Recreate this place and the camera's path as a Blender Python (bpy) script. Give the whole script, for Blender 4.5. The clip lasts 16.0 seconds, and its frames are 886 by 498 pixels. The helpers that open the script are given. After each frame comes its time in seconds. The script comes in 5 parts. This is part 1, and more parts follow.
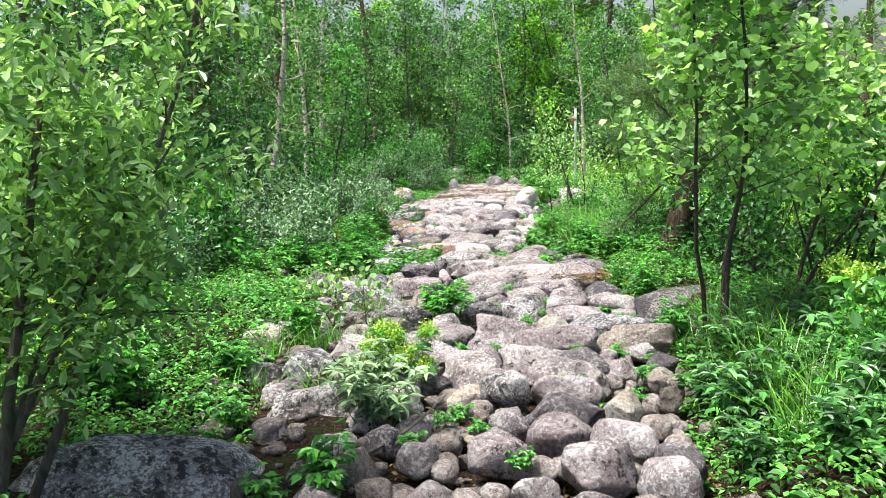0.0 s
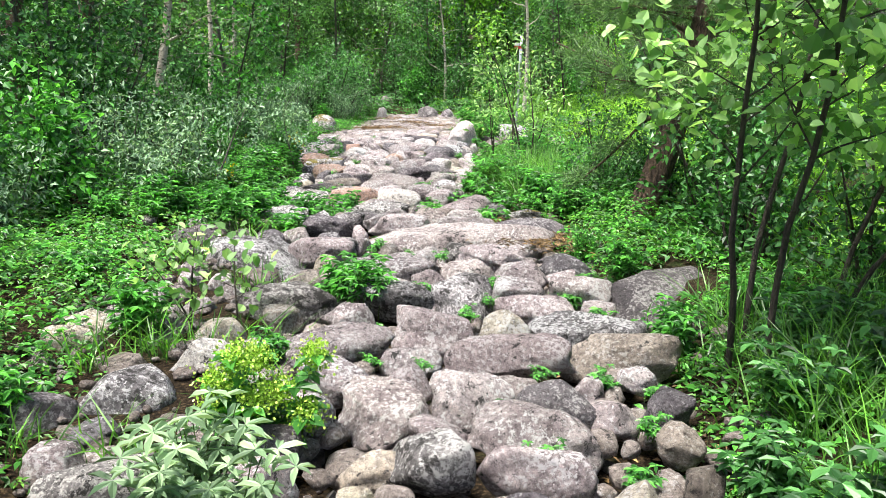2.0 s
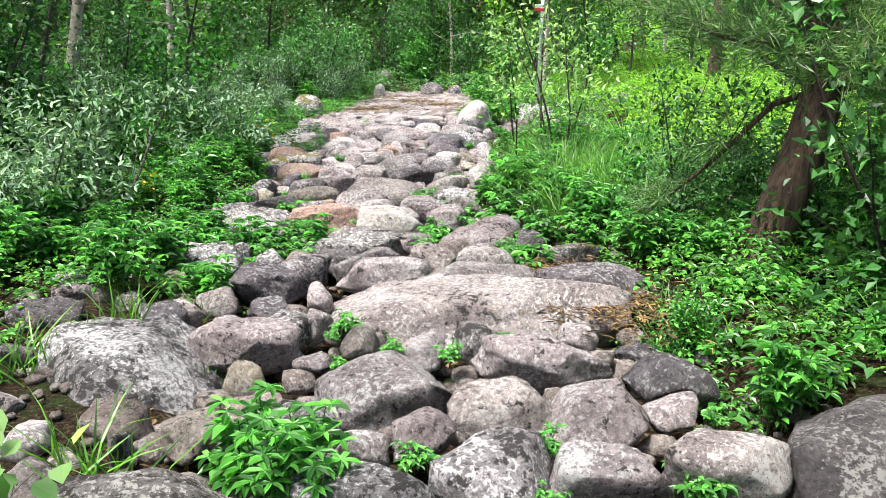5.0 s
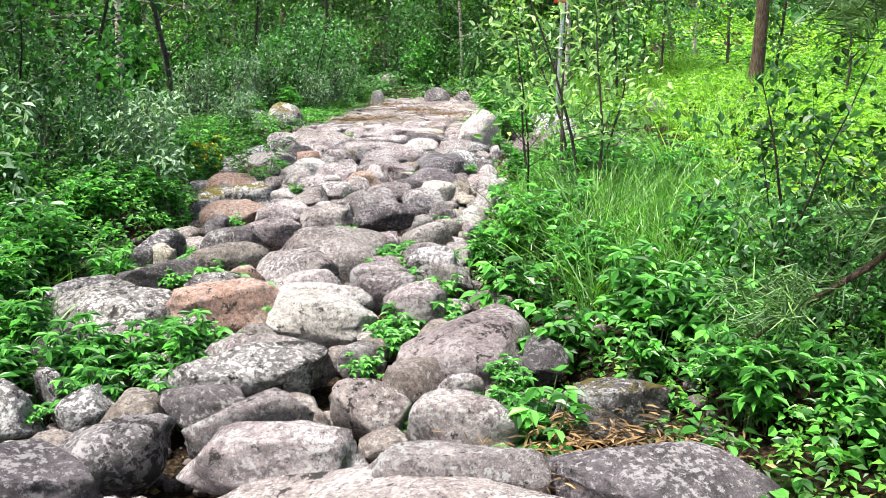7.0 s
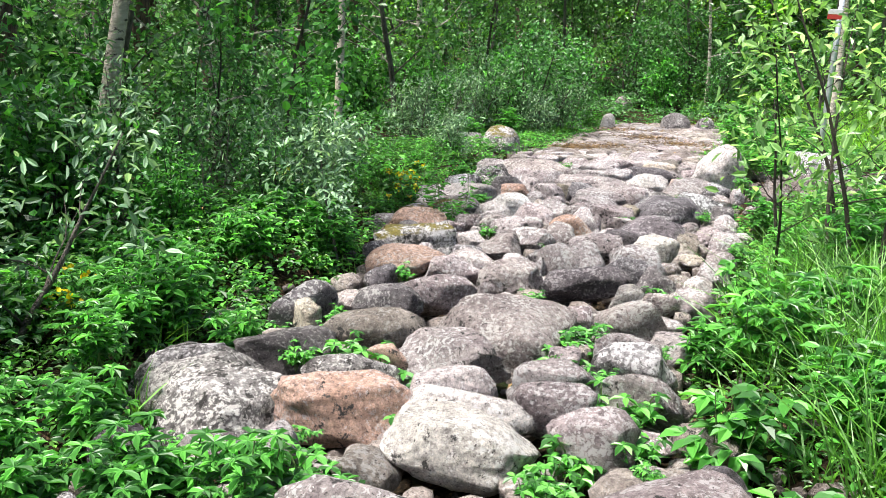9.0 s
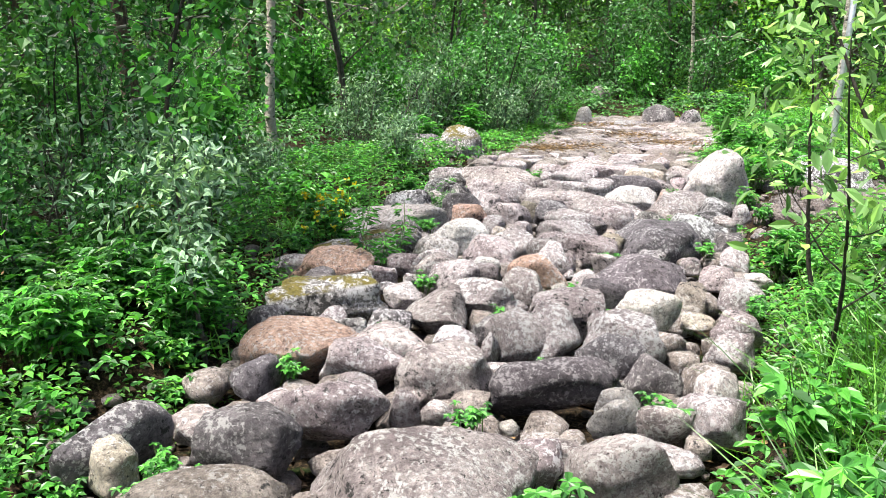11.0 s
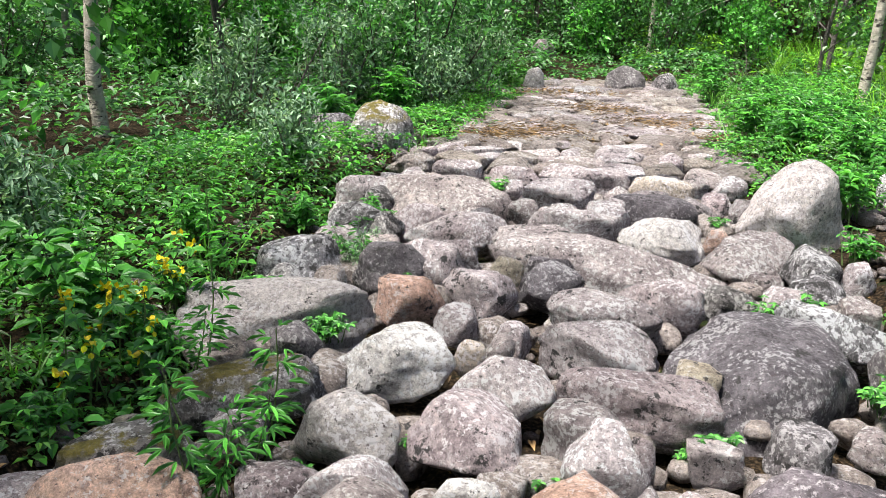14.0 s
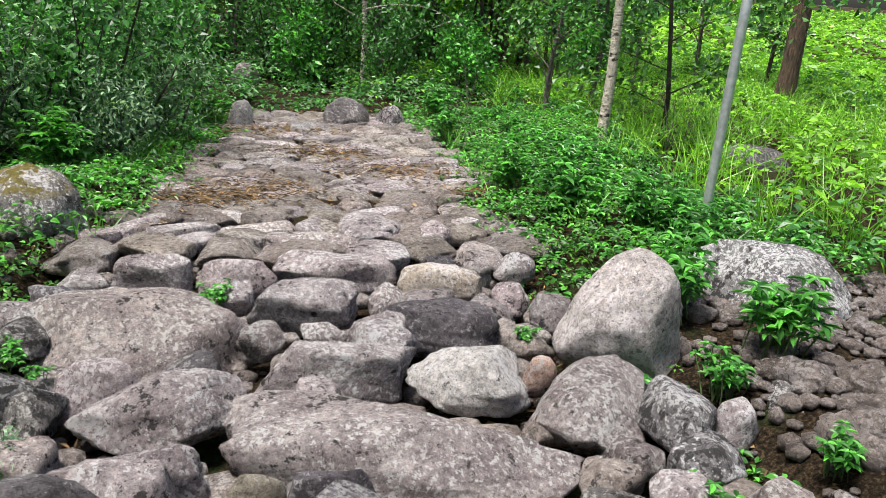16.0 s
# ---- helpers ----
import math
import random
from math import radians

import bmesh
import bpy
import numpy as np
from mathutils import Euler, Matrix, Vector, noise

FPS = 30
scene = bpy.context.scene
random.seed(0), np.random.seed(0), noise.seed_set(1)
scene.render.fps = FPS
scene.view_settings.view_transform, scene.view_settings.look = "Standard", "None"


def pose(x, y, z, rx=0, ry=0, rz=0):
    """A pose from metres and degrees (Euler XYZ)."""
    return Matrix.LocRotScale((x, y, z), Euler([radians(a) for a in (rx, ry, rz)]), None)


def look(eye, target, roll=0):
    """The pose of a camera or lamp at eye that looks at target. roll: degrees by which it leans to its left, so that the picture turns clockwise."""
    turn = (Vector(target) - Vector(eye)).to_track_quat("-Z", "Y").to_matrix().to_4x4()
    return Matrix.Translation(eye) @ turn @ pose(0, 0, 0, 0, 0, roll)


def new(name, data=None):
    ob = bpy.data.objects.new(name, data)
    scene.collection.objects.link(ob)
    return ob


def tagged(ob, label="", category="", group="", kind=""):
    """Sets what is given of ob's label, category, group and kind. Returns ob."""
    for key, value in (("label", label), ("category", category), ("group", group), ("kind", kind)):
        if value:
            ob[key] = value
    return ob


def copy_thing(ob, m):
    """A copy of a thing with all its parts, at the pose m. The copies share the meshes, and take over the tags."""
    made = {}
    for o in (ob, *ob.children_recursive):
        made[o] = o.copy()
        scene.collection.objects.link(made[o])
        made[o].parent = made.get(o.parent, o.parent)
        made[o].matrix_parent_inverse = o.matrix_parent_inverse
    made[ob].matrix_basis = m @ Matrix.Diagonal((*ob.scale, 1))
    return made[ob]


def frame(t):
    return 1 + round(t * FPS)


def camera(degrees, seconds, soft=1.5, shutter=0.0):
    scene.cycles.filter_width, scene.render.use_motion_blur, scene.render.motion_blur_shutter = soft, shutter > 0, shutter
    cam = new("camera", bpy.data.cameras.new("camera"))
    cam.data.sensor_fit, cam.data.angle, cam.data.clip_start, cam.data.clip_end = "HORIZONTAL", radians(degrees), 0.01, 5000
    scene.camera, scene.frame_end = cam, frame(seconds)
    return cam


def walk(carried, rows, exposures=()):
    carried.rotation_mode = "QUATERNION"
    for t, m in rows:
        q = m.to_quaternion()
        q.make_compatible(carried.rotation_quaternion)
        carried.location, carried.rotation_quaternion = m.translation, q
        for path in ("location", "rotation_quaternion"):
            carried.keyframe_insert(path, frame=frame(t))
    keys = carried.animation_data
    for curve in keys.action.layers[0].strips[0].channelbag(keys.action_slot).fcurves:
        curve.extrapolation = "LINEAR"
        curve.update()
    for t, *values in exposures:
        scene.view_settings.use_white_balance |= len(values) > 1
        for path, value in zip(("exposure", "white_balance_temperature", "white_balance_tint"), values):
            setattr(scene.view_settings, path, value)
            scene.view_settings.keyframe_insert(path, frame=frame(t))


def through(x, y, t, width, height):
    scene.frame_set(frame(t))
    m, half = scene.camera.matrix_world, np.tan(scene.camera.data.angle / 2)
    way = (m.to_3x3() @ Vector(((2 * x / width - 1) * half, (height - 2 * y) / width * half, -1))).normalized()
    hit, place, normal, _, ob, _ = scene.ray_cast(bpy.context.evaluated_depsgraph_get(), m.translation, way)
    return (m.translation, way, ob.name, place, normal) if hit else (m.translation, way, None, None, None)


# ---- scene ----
cam = camera(57.0, 16.0, soft=0.8)
PATH = [
    (0, (0.306, -0.091, 1.3), (0.248, 1.874, 0.932), -2.2),
    (0.5, (0.332, 0.343, 1.252), (0.266, 2.302, 0.855), -2.0),
    (1, (0.363, 0.928, 1.161), (0.413, 2.883, 0.746), -1.8),
    (1.5, (0.384, 1.451, 1.169), (0.49, 3.394, 0.709), 0.5),
    (2, (0.358, 1.949, 1.107), (0.475, 3.873, 0.572), 1.2),
    (2.5, (0.36, 2.293, 1.079), (0.513, 4.205, 0.511), 0.7),
    (3, (0.478, 2.784, 1.022), (0.669, 4.689, 0.446), 2.2),
    (3.5, (0.512, 3.243, 0.984), (0.737, 5.144, 0.402), 3.1),
    (4, (0.47, 3.677, 0.99), (0.633, 5.564, 0.349), 4.9),
    (4.5, (0.492, 4.194, 1.007), (0.533, 6.075, 0.331), 1.7),
    (5, (0.518, 4.709, 0.891), (0.614, 6.616, 0.295), 0.3),
    (5.2, (0.531, 4.976, 0.91), (0.688, 6.886, 0.336), -0.2),
    (7.3, (0.984, 7.26, 0.66), (0.972, 9.17, 0.066), 0.2),
    (7.5, (1.027, 7.361, 0.7), (0.894, 9.254, 0.07), -1.2),
    (8, (1.04, 7.697, 0.658), (0.799, 9.578, 0.025), -0.2),
    (8.5, (1.027, 7.966, 0.652), (0.678, 9.84, 0.048), 1.4),
    (9, (1.028, 8.286, 0.642), (0.527, 10.143, 0.093), 0.2),
    (9.5, (0.97, 8.715, 0.637), (0.525, 10.589, 0.099), -0.1),
    (9.7, (0.955, 8.87, 0.624), (0.56, 10.759, 0.101), -0.1),
    (11.8, (0.866, 10.626, 0.55), (0.274, 12.405, -0.145), -0.5),
    (12, (0.773, 10.789, 0.507), (0.146, 12.544, -0.219), -0.5),
    (12.5, (0.484, 11.252, 0.535), (-0.121, 13.01, -0.203), -0.0),
    (13, (0.377, 11.876, 0.406), (-0.041, 13.685, -0.34), 0.7),
    (13.5, (0.31, 12.365, 0.417), (-0.014, 14.199, -0.311), 0.3),
    (14, (0.184, 12.936, 0.411), (-0.046, 14.795, -0.29), 1.3),
    (14.5, (0.079, 13.463, 0.314), (-0.111, 15.336, -0.36), 1.6),
    (15, (-0.036, 13.871, 0.316), (-0.088, 15.75, -0.368), 2.1),
    (15.5, (-0.063, 14.249, 0.345), (0.236, 16.111, -0.322), 5.8),
    (16, (0.006, 14.641, 0.371), (0.481, 16.477, -0.263), 4.4),
]
walk(cam, [(t, look(eye, target, roll)) for t, eye, target, roll in PATH], exposures=[(0, 1.22), (5, 1.12), (7.5, 1.24), (9, 1.24), (12, 1.38), (13.5, 1.3), (14.5, 1.06), (15, 1.08), (16, 0.66)])

# ---- light ----
world = bpy.data.worlds.new("sky")
scene.world = world
world.use_nodes = True
sky = world.node_tree.nodes.new("ShaderNodeTexSky")
sky.sky_type, sky.sun_disc = "NISHITA", False
sky.sun_elevation, sky.sun_rotation = radians(72), radians(250)
sky.air_density, sky.dust_density = 1.0, 4.0
world.node_tree.links.new(sky.outputs[0], world.node_tree.nodes["Background"].inputs[0])
world.node_tree.nodes["Background"].inputs[1].default_value = 0.095
sun = new("sun", bpy.data.lights.new("sun", "SUN"))
sun.data.energy, sun.data.angle, sun.data.color = 5.0, radians(15), (1.0, 0.97, 0.91)
SUN_AZ, SUN_EL = radians(250), radians(72)
sun.matrix_world = look((math.sin(SUN_AZ) * math.cos(SUN_EL) * 30, math.cos(SUN_AZ) * math.cos(SUN_EL) * 30, math.sin(SUN_EL) * 30), (0, 0, 0))

rnd = random.Random(7)
rng = np.random.default_rng(11)


# ---- materials ----
def material(name):
    m = bpy.data.materials.new(name)
    m.use_nodes = True
    tree = m.node_tree
    return m, tree.nodes, tree.links, tree.nodes["Principled BSDF"]


def node(nodes, kind, **values):
    n = nodes.new("ShaderNode" + kind)
    for key, value in values.items():
        n.inputs[key.replace("_", " ")].default_value = value
    return n


def ramp(nodes, links, source, stops):
    n = nodes.new("ShaderNodeValToRGB")
    el = n.color_ramp.elements
    while len(el) < len(stops):
        el.new(0.5)
    for e, (at, col) in zip(el, stops):
        e.position, e.color = at, (*col, 1)
    links.new(source, n.inputs[0])
    return n.outputs[0]


def mixed(nodes, links, fac, a, b, blend="MIX"):
    n = nodes.new("ShaderNodeMix")
    n.data_type, n.blend_type = "RGBA", blend
    for value, slot in ((fac, 0), (a, 6), (b, 7)):
        if isinstance(value, (int, float)):
            n.inputs[slot].default_value = value
        elif isinstance(value, tuple):
            n.inputs[slot].default_value = (*value, 1)
        else:
            links.new(value, n.inputs[slot])
    return n.outputs[2]


def bump(nodes, links, bsdf, height, strength, distance, before=None):
    b = node(nodes, "Bump", Strength=strength, Distance=distance)
    links.new(height, b.inputs["Height"])
    if before:
        links.new(before, b.inputs["Normal"])
    links.new(b.outputs[0], bsdf.inputs["Normal"])
    return b.outputs[0]


def rock_material(name, low, high, lichen=0.5, dark=0.5, moss=0.0):
    m, n, l, bsdf = material(name)
    geo, info = n.new("ShaderNodeNewGeometry"), n.new("ShaderNodeObjectInfo")
    shift = n.new("ShaderNodeVectorMath")
    shift.operation = "MULTIPLY_ADD"
    l.new(info.outputs["Random"], shift.inputs[0])
    shift.inputs[1].default_value = (37, 51, 23)
    l.new(geo.outputs["Position"], shift.inputs[2])
    at = shift.outputs[0]

    def noise_at(scale, detail, rough=0.6, distort=0.0):
        t = node(n, "TexNoise", Scale=scale, Detail=detail, Roughness=rough, Distortion=distort)
        l.new(at, t.inputs["Vector"])
        return t.outputs["Fac"]

    patchy = noise_at(4.0, 3, 0.5)

    def grown(spots, much=0.4):
        """Spots that gather in some places and leave others bare."""
        s = n.new("ShaderNodeMath")
        s.operation = "MULTIPLY_ADD"
        l.new(patchy, s.inputs[0])
        s.inputs[1].default_value = much
        l.new(spots, s.inputs[2])
        less = n.new("ShaderNodeMath")
        less.operation = "SUBTRACT"
        l.new(s.outputs[0], less.inputs[0])
        less.inputs[1].default_value = much / 2
        return less.outputs[0]

    broad, fine, grain = noise_at(4.5, 6, 0.65, 0.3), noise_at(38, 8, 0.75), noise_at(170, 3, 0.7)
    base = ramp(n, l, broad, [(0.34, low), (0.66, high)])
    base = mixed(n, l, 0.8, base, ramp(n, l, fine, [(0.37, (0.36, 0.32, 0.335)), (0.5, (1, 1, 1)), (0.63, (1.5, 1.46, 1.44))]), "MULTIPLY")
    base = mixed(n, l, 0.6, base, ramp(n, l, grain, [(0.36, (0.55, 0.55, 0.55)), (0.62, (1.25, 1.24, 1.22))]), "MULTIPLY")
    crust = ramp(n, l, noise_at(9, 10, 0.85, 0.2), [(0.60 - 0.06 * lichen, (0, 0, 0)), (0.67 - 0.06 * lichen, (min(0.75, lichen),) * 3)])
    base = mixed(n, l, crust, base, ramp(n, l, fine, [(0.35, (0.36, 0.31, 0.305)), (0.62, (0.62, 0.56, 0.545))]))
    flecks = ramp(n, l, grown(noise_at(46, 7, 0.72, 0.1)), [(0.57 - 0.05 * lichen, (0, 0, 0)), (0.62 - 0.05 * lichen, (min(0.9, 1.1 * lichen),) * 3)])
    base = mixed(n, l, flecks, base, (0.72, 0.67, 0.65))
    spots = ramp(n, l, grown(noise_at(20, 9, 0.75, 0.2)), [(0.33 + 0.09 * dark, (1, 1, 1)), (0.36 + 0.09 * dark, (0, 0, 0))])
    base = mixed(n, l, spots, base, (0.045, 0.04, 0.038))
    pits = ramp(n, l, noise_at(75, 5, 0.65), [(0.33, (1, 1, 1)), (0.39, (0, 0, 0))])
    base = mixed(n, l, pits, base, (0.07, 0.052, 0.05))
    if moss:
        up = n.new("ShaderNodeSeparateXYZ")
        l.new(geo.outputs["Normal"], up.inputs[0])
        patch = n.new("ShaderNodeMath")
        patch.operation = "MULTIPLY"
        l.new(ramp(n, l, noise_at(7, 9, 0.75), [(0.56 - 0.1 * moss, (0, 0, 0)), (0.62 - 0.1 * moss, (1, 1, 1))]), patch.inputs[0])
        l.new(ramp(n, l, up.outputs[2], [(0.45, (0, 0, 0)), (0.75, (1, 1, 1))]), patch.inputs[1])
        base = mixed(n, l, patch.outputs[0], base, ramp(n, l, fine, [(0.35, (0.10, 0.082, 0.02)), (0.65, (0.27, 0.21, 0.045))]))
    part = n.new("ShaderNodeMath")
    part.operation = "MULTIPLY"
    part.inputs[1].default_value = 7.31
    l.new(info.outputs["Random"], part.inputs[0])
    rest = n.new("ShaderNodeMath")
    rest.operation = "FRACT"
    l.new(part.outputs[0], rest.inputs[0])
    base = mixed(n, l, 1.0, base, ramp(n, l, rest.outputs[0], [(0.0, (0.97, 1.0, 0.99)), (0.35, (0.91, 0.97, 1.01)), (0.7, (0.95, 0.945, 1.0)), (1.0, (0.89, 0.96, 1.01))]), "MULTIPLY")
    tint = n.new("ShaderNodeHueSaturation")
    span = n.new("ShaderNodeMapRange")
    span.inputs[3].default_value, span.inputs[4].default_value = 0.74, 1.32
    l.new(info.outputs["Random"], span.inputs[0])
    l.new(span.outputs[0], tint.inputs["Value"])
    l.new(base, tint.inputs["Color"])
    l.new(tint.outputs[0], bsdf.inputs["Base Color"])
    bsdf.inputs["Roughness"].default_value = 0.82
    bsdf.inputs["Specular IOR Level"].default_value = 0.35
    first = bump(n, l, bsdf, noise_at(9, 9, 0.72, 0.2), 1.0, 0.075)
    bump(n, l, bsdf, fine, 1.0, 0.045, first)
    return m


ROCK = {
    "n": rock_material("rock_pinkish_grey", (0.25, 0.196, 0.198), (0.54, 0.455, 0.44), 0.8, 0.45),
    "d": rock_material("rock_dark_grey", (0.085, 0.073, 0.08), (0.23, 0.20, 0.21), 0.48, 0.4),
    "w": rock_material("rock_pale", (0.44, 0.39, 0.36), (0.64, 0.58, 0.54), 0.9, 0.15),
    "y": rock_material("rock_yellowish", (0.38, 0.315, 0.245), (0.60, 0.52, 0.42), 0.7, 0.25),
    "r": rock_material("rock_reddish", (0.40, 0.245, 0.18), (0.62, 0.42, 0.33), 0.55, 0.25),
    "m": rock_material("rock_lichen", (0.12, 0.105, 0.105), (0.34, 0.31, 0.31), 1.15, 1.05),
    "c": rock_material("rock_brownish", (0.17, 0.135, 0.115), (0.40, 0.335, 0.295), 0.4, 0.4),
    "o": rock_material("rock_mossy", (0.13, 0.115, 0.11), (0.32, 0.29, 0.27), 1.0, 0.85, 0.85),
}


def soil_material():
    m, n, l, bsdf = material("forest_soil")
    geo = n.new("ShaderNodeNewGeometry")

    def noise_at(scale, detail):
        t = node(n, "TexNoise", Scale=scale, Detail=detail, Roughness=0.65)
        l.new(geo.outputs["Position"], t.inputs["Vector"])
        return t.outputs["Fac"]

    litter = ramp(n, l, noise_at(60, 8), [(0.34, (0.008, 0.006, 0.004)), (0.52, (0.04, 0.028, 0.017)), (0.66, (0.15, 0.10, 0.055))])
    green = ramp(n, l, noise_at(18, 5), [(0.3, (0.012, 0.035, 0.008)), (0.7, (0.05, 0.12, 0.025))])
    cover = ramp(n, l, noise_at(2.1, 5), [(0.56, (0, 0, 0)), (0.7, (1, 1, 1))])
    l.new(mixed(n, l, cover, litter, green), bsdf.inputs["Base Color"])
    bsdf.inputs["Roughness"].default_value = 1.0
    bsdf.inputs["Specular IOR Level"].default_value = 0.1
    bump(n, l, bsdf, noise_at(45, 8), 1.0, 0.08)
    return m


def leaf_material(name, dark, light, through=0.4, gloss=0.42):
    m, n, l, bsdf = material(name)
    geo, info = n.new("ShaderNodeNewGeometry"), n.new("ShaderNodeObjectInfo")
    col = ramp(n, l, geo.outputs["Random Per Island"], [(0.0, tuple(c * 0.55 for c in dark)), (0.35, dark), (0.8, light), (1.0, tuple(min(1, c * 1.6) for c in light))])
    spot = node(n, "TexNoise", Scale=1.7, Detail=3)
    l.new(geo.outputs["Position"], spot.inputs["Vector"])
    col = mixed(n, l, 0.55, col, ramp(n, l, spot.outputs["Fac"], [(0.32, (0.62, 0.68, 0.6)), (0.66, (1.25, 1.18, 1.0))]), "MULTIPLY")
    l.new(col, bsdf.inputs["Base Color"])
    bsdf.inputs["Roughness"].default_value = gloss
    bsdf.inputs["Specular IOR Level"].default_value = 0.6
    glow = n.new("ShaderNodeBsdfTranslucent")
    l.new(mixed(n, l, 1.0, col, (1.1, 1.16, 0.62), "MULTIPLY"), glow.inputs[0])
    mix = n.new("ShaderNodeMixShader")
    mix.inputs[0].default_value = through
    l.new(bsdf.outputs[0], mix.inputs[1])
    l.new(glow.outputs[0], mix.inputs[2])
    l.new(mix.outputs[0], n["Material Output"].inputs[0])
    return m


def bark_material(name, low, high, marks=None):
    m, n, l, bsdf = material(name)
    tex, mapping = n.new("ShaderNodeTexCoord"), n.new("ShaderNodeMapping")
    mapping.inputs["Scale"].default_value = (14, 14, 3) if not marks else (7, 7, 16)
    l.new(tex.outputs["Object"], mapping.inputs[0])
    t = node(n, "TexNoise", Scale=2.0, Detail=7, Roughness=0.7, Distortion=0.6)
    l.new(mapping.outputs[0], t.inputs["Vector"])
    col = ramp(n, l, t.outputs["Fac"], [(0.35, low), (0.65, high)])
    if marks:
        t2 = node(n, "TexNoise", Scale=1.3, Detail=5, Roughness=0.6)
        l.new(mapping.outputs[0], t2.inputs["Vector"])
        col = mixed(n, l, ramp(n, l, t2.outputs["Fac"], [(0.55, (0, 0, 0)), (0.62, (1, 1, 1))]), col, marks)
    l.new(col, bsdf.inputs["Base Color"])
    bsdf.inputs["Roughness"].default_value = 0.9
    bump(n, l, bsdf, t.outputs["Fac"], 1.0, 0.07)
    return m


SOIL = soil_material()
BIRCH_LEAF = leaf_material("birch_leaf", (0.06, 0.16, 0.042), (0.165, 0.37, 0.105))
# Leaf green darkened to stand in for the shade inside the wood.
SHADED_LEAF = leaf_material("shaded_leaf", (0.032, 0.12, 0.03), (0.105, 0.30, 0.085))
# Leaf green lightened and yellowed: the meadow's sunlight is put into the colour.
SUNLIT_LEAF = leaf_material("sunlit_leaf", (0.12, 0.32, 0.03), (0.28, 0.59, 0.06), 0.5)
WILLOW_LEAF = leaf_material("willow_leaf", (0.11, 0.225, 0.13), (0.31, 0.47, 0.31), 0.3, 0.55)
HERB_LEAF = leaf_material("herb_leaf", (0.044, 0.18, 0.032), (0.135, 0.45, 0.075), 0.38)
GRASS_LEAF = leaf_material("grass_leaf", (0.055, 0.165, 0.028), (0.14, 0.36, 0.05), 0.4)
ASPEN_LEAF = leaf_material("aspen_leaf", (0.17, 0.34, 0.12), (0.42, 0.67, 0.28), 0.55, 0.3)
BUSH_LEAF = leaf_material("bush_leaf", (0.17, 0.33, 0.12), (0.40, 0.60, 0.28), 0.45, 0.4)
SILVER_LEAF = leaf_material("silver_leaf", (0.19, 0.31, 0.18), (0.36, 0.50, 0.32), 0.25, 0.6)
FLOWER_LIME = leaf_material("lime_flower", (0.30, 0.52, 0.06), (0.50, 0.74, 0.13), 0.3)
FLOWER_YELLOW = leaf_material("yellow_petal", (0.75, 0.55, 0.01), (0.85, 0.70, 0.02), 0.3)
NEEDLE = leaf_material("pine_needle", (0.06, 0.14, 0.045), (0.16, 0.30, 0.09), 0.25)
LITTER = leaf_material("dry_litter", (0.10, 0.06, 0.03), (0.30, 0.19, 0.09), 0.1, 0.8)
BARK_DARK = bark_material("dark_bark", (0.02, 0.016, 0.013), (0.085, 0.065, 0.05))
BARK_GREY = bark_material("grey_bark", (0.06, 0.05, 0.045), (0.20, 0.17, 0.15))
BARK_PINE = bark_material("pine_bark", (0.02, 0.013, 0.01), (0.20, 0.125, 0.085))
BARK_BIRCH = bark_material("birch_bark", (0.42, 0.36, 0.29), (0.66, 0.60, 0.52), (0.04, 0.03, 0.025))
STEM = bark_material("green_stem", (0.06, 0.12, 0.03), (0.14, 0.22, 0.06))


# ---- building blocks ----
def mesh_object(name, verts, faces, mat, parent=None, smooth=False, label=""):
    me = bpy.data.meshes.new(name)
    me.from_pydata(np.asarray(verts, float).tolist(), [], [list(f) for f in faces] if not isinstance(faces, np.ndarray) else faces.tolist())
    me.materials.append(mat)
    if smooth:
        me.shade_smooth()
    ob = new(name, me)
    if parent:
        ob.parent = parent
    if label:
        tagged(ob, label)
    return ob


def unit(v):
    return v / np.maximum(np.linalg.norm(v, axis=-1, keepdims=True), 1e-9)


def leaf_verts(at, way, up, length, width, full=True, droop=0.12):
    """Folded leaves with their own midrib: vertices and faces for all of them."""
    way, n = unit(way), len(at)
    side = unit(np.cross(way, up))
    up = np.cross(side, way)
    length, width = np.broadcast_to(length, n)[:, None], np.broadcast_to(width, n)[:, None]
    tip = at + way * length - up * droop * length
    if not full:
        mid = at + way * length * 0.45 + up * width * 0.16
        v = np.stack([at, mid + side * width / 2, tip, mid - side * width / 2], 1)
        base = np.arange(n)[:, None] * 4
        return v.reshape(-1, 3), np.concatenate([base + [0, 1, 2], base + [0, 2, 3]])
    if full == 2:
        rows = [(0.16, 0.34), (0.36, 0.5), (0.58, 0.46), (0.8, 0.26)]
        mids = [at + way * length * s + up * (width * 0.13 - droop * length * s * s) for s, _ in rows]
        left_side = [m + side * width * w for m, (_, w) in zip(mids, rows)]
        right_side = [m - side * width * w for m, (_, w) in zip(mids, rows)]
        v = np.stack([at, *left_side, tip, *right_side[::-1]], 1)
        base = np.arange(n)[:, None] * 10
        return v.reshape(-1, 3), np.concatenate([base + [0, 1, 2, 3, 4, 5], base + [0, 5, 6, 7, 8, 9]])
    a, b = at + way * length * 0.28 + up * width * 0.14, at + way * length * 0.66 + up * width * 0.10
    v = np.stack([at, a + side * width * 0.46, b + side * width * 0.42, tip, b - side * width * 0.42, a - side * width * 0.46], 1)
    base = np.arange(n)[:, None] * 6
    return v.reshape(-1, 3), np.concatenate([base + [0, 1, 2, 3], base + [0, 3, 4, 5]])


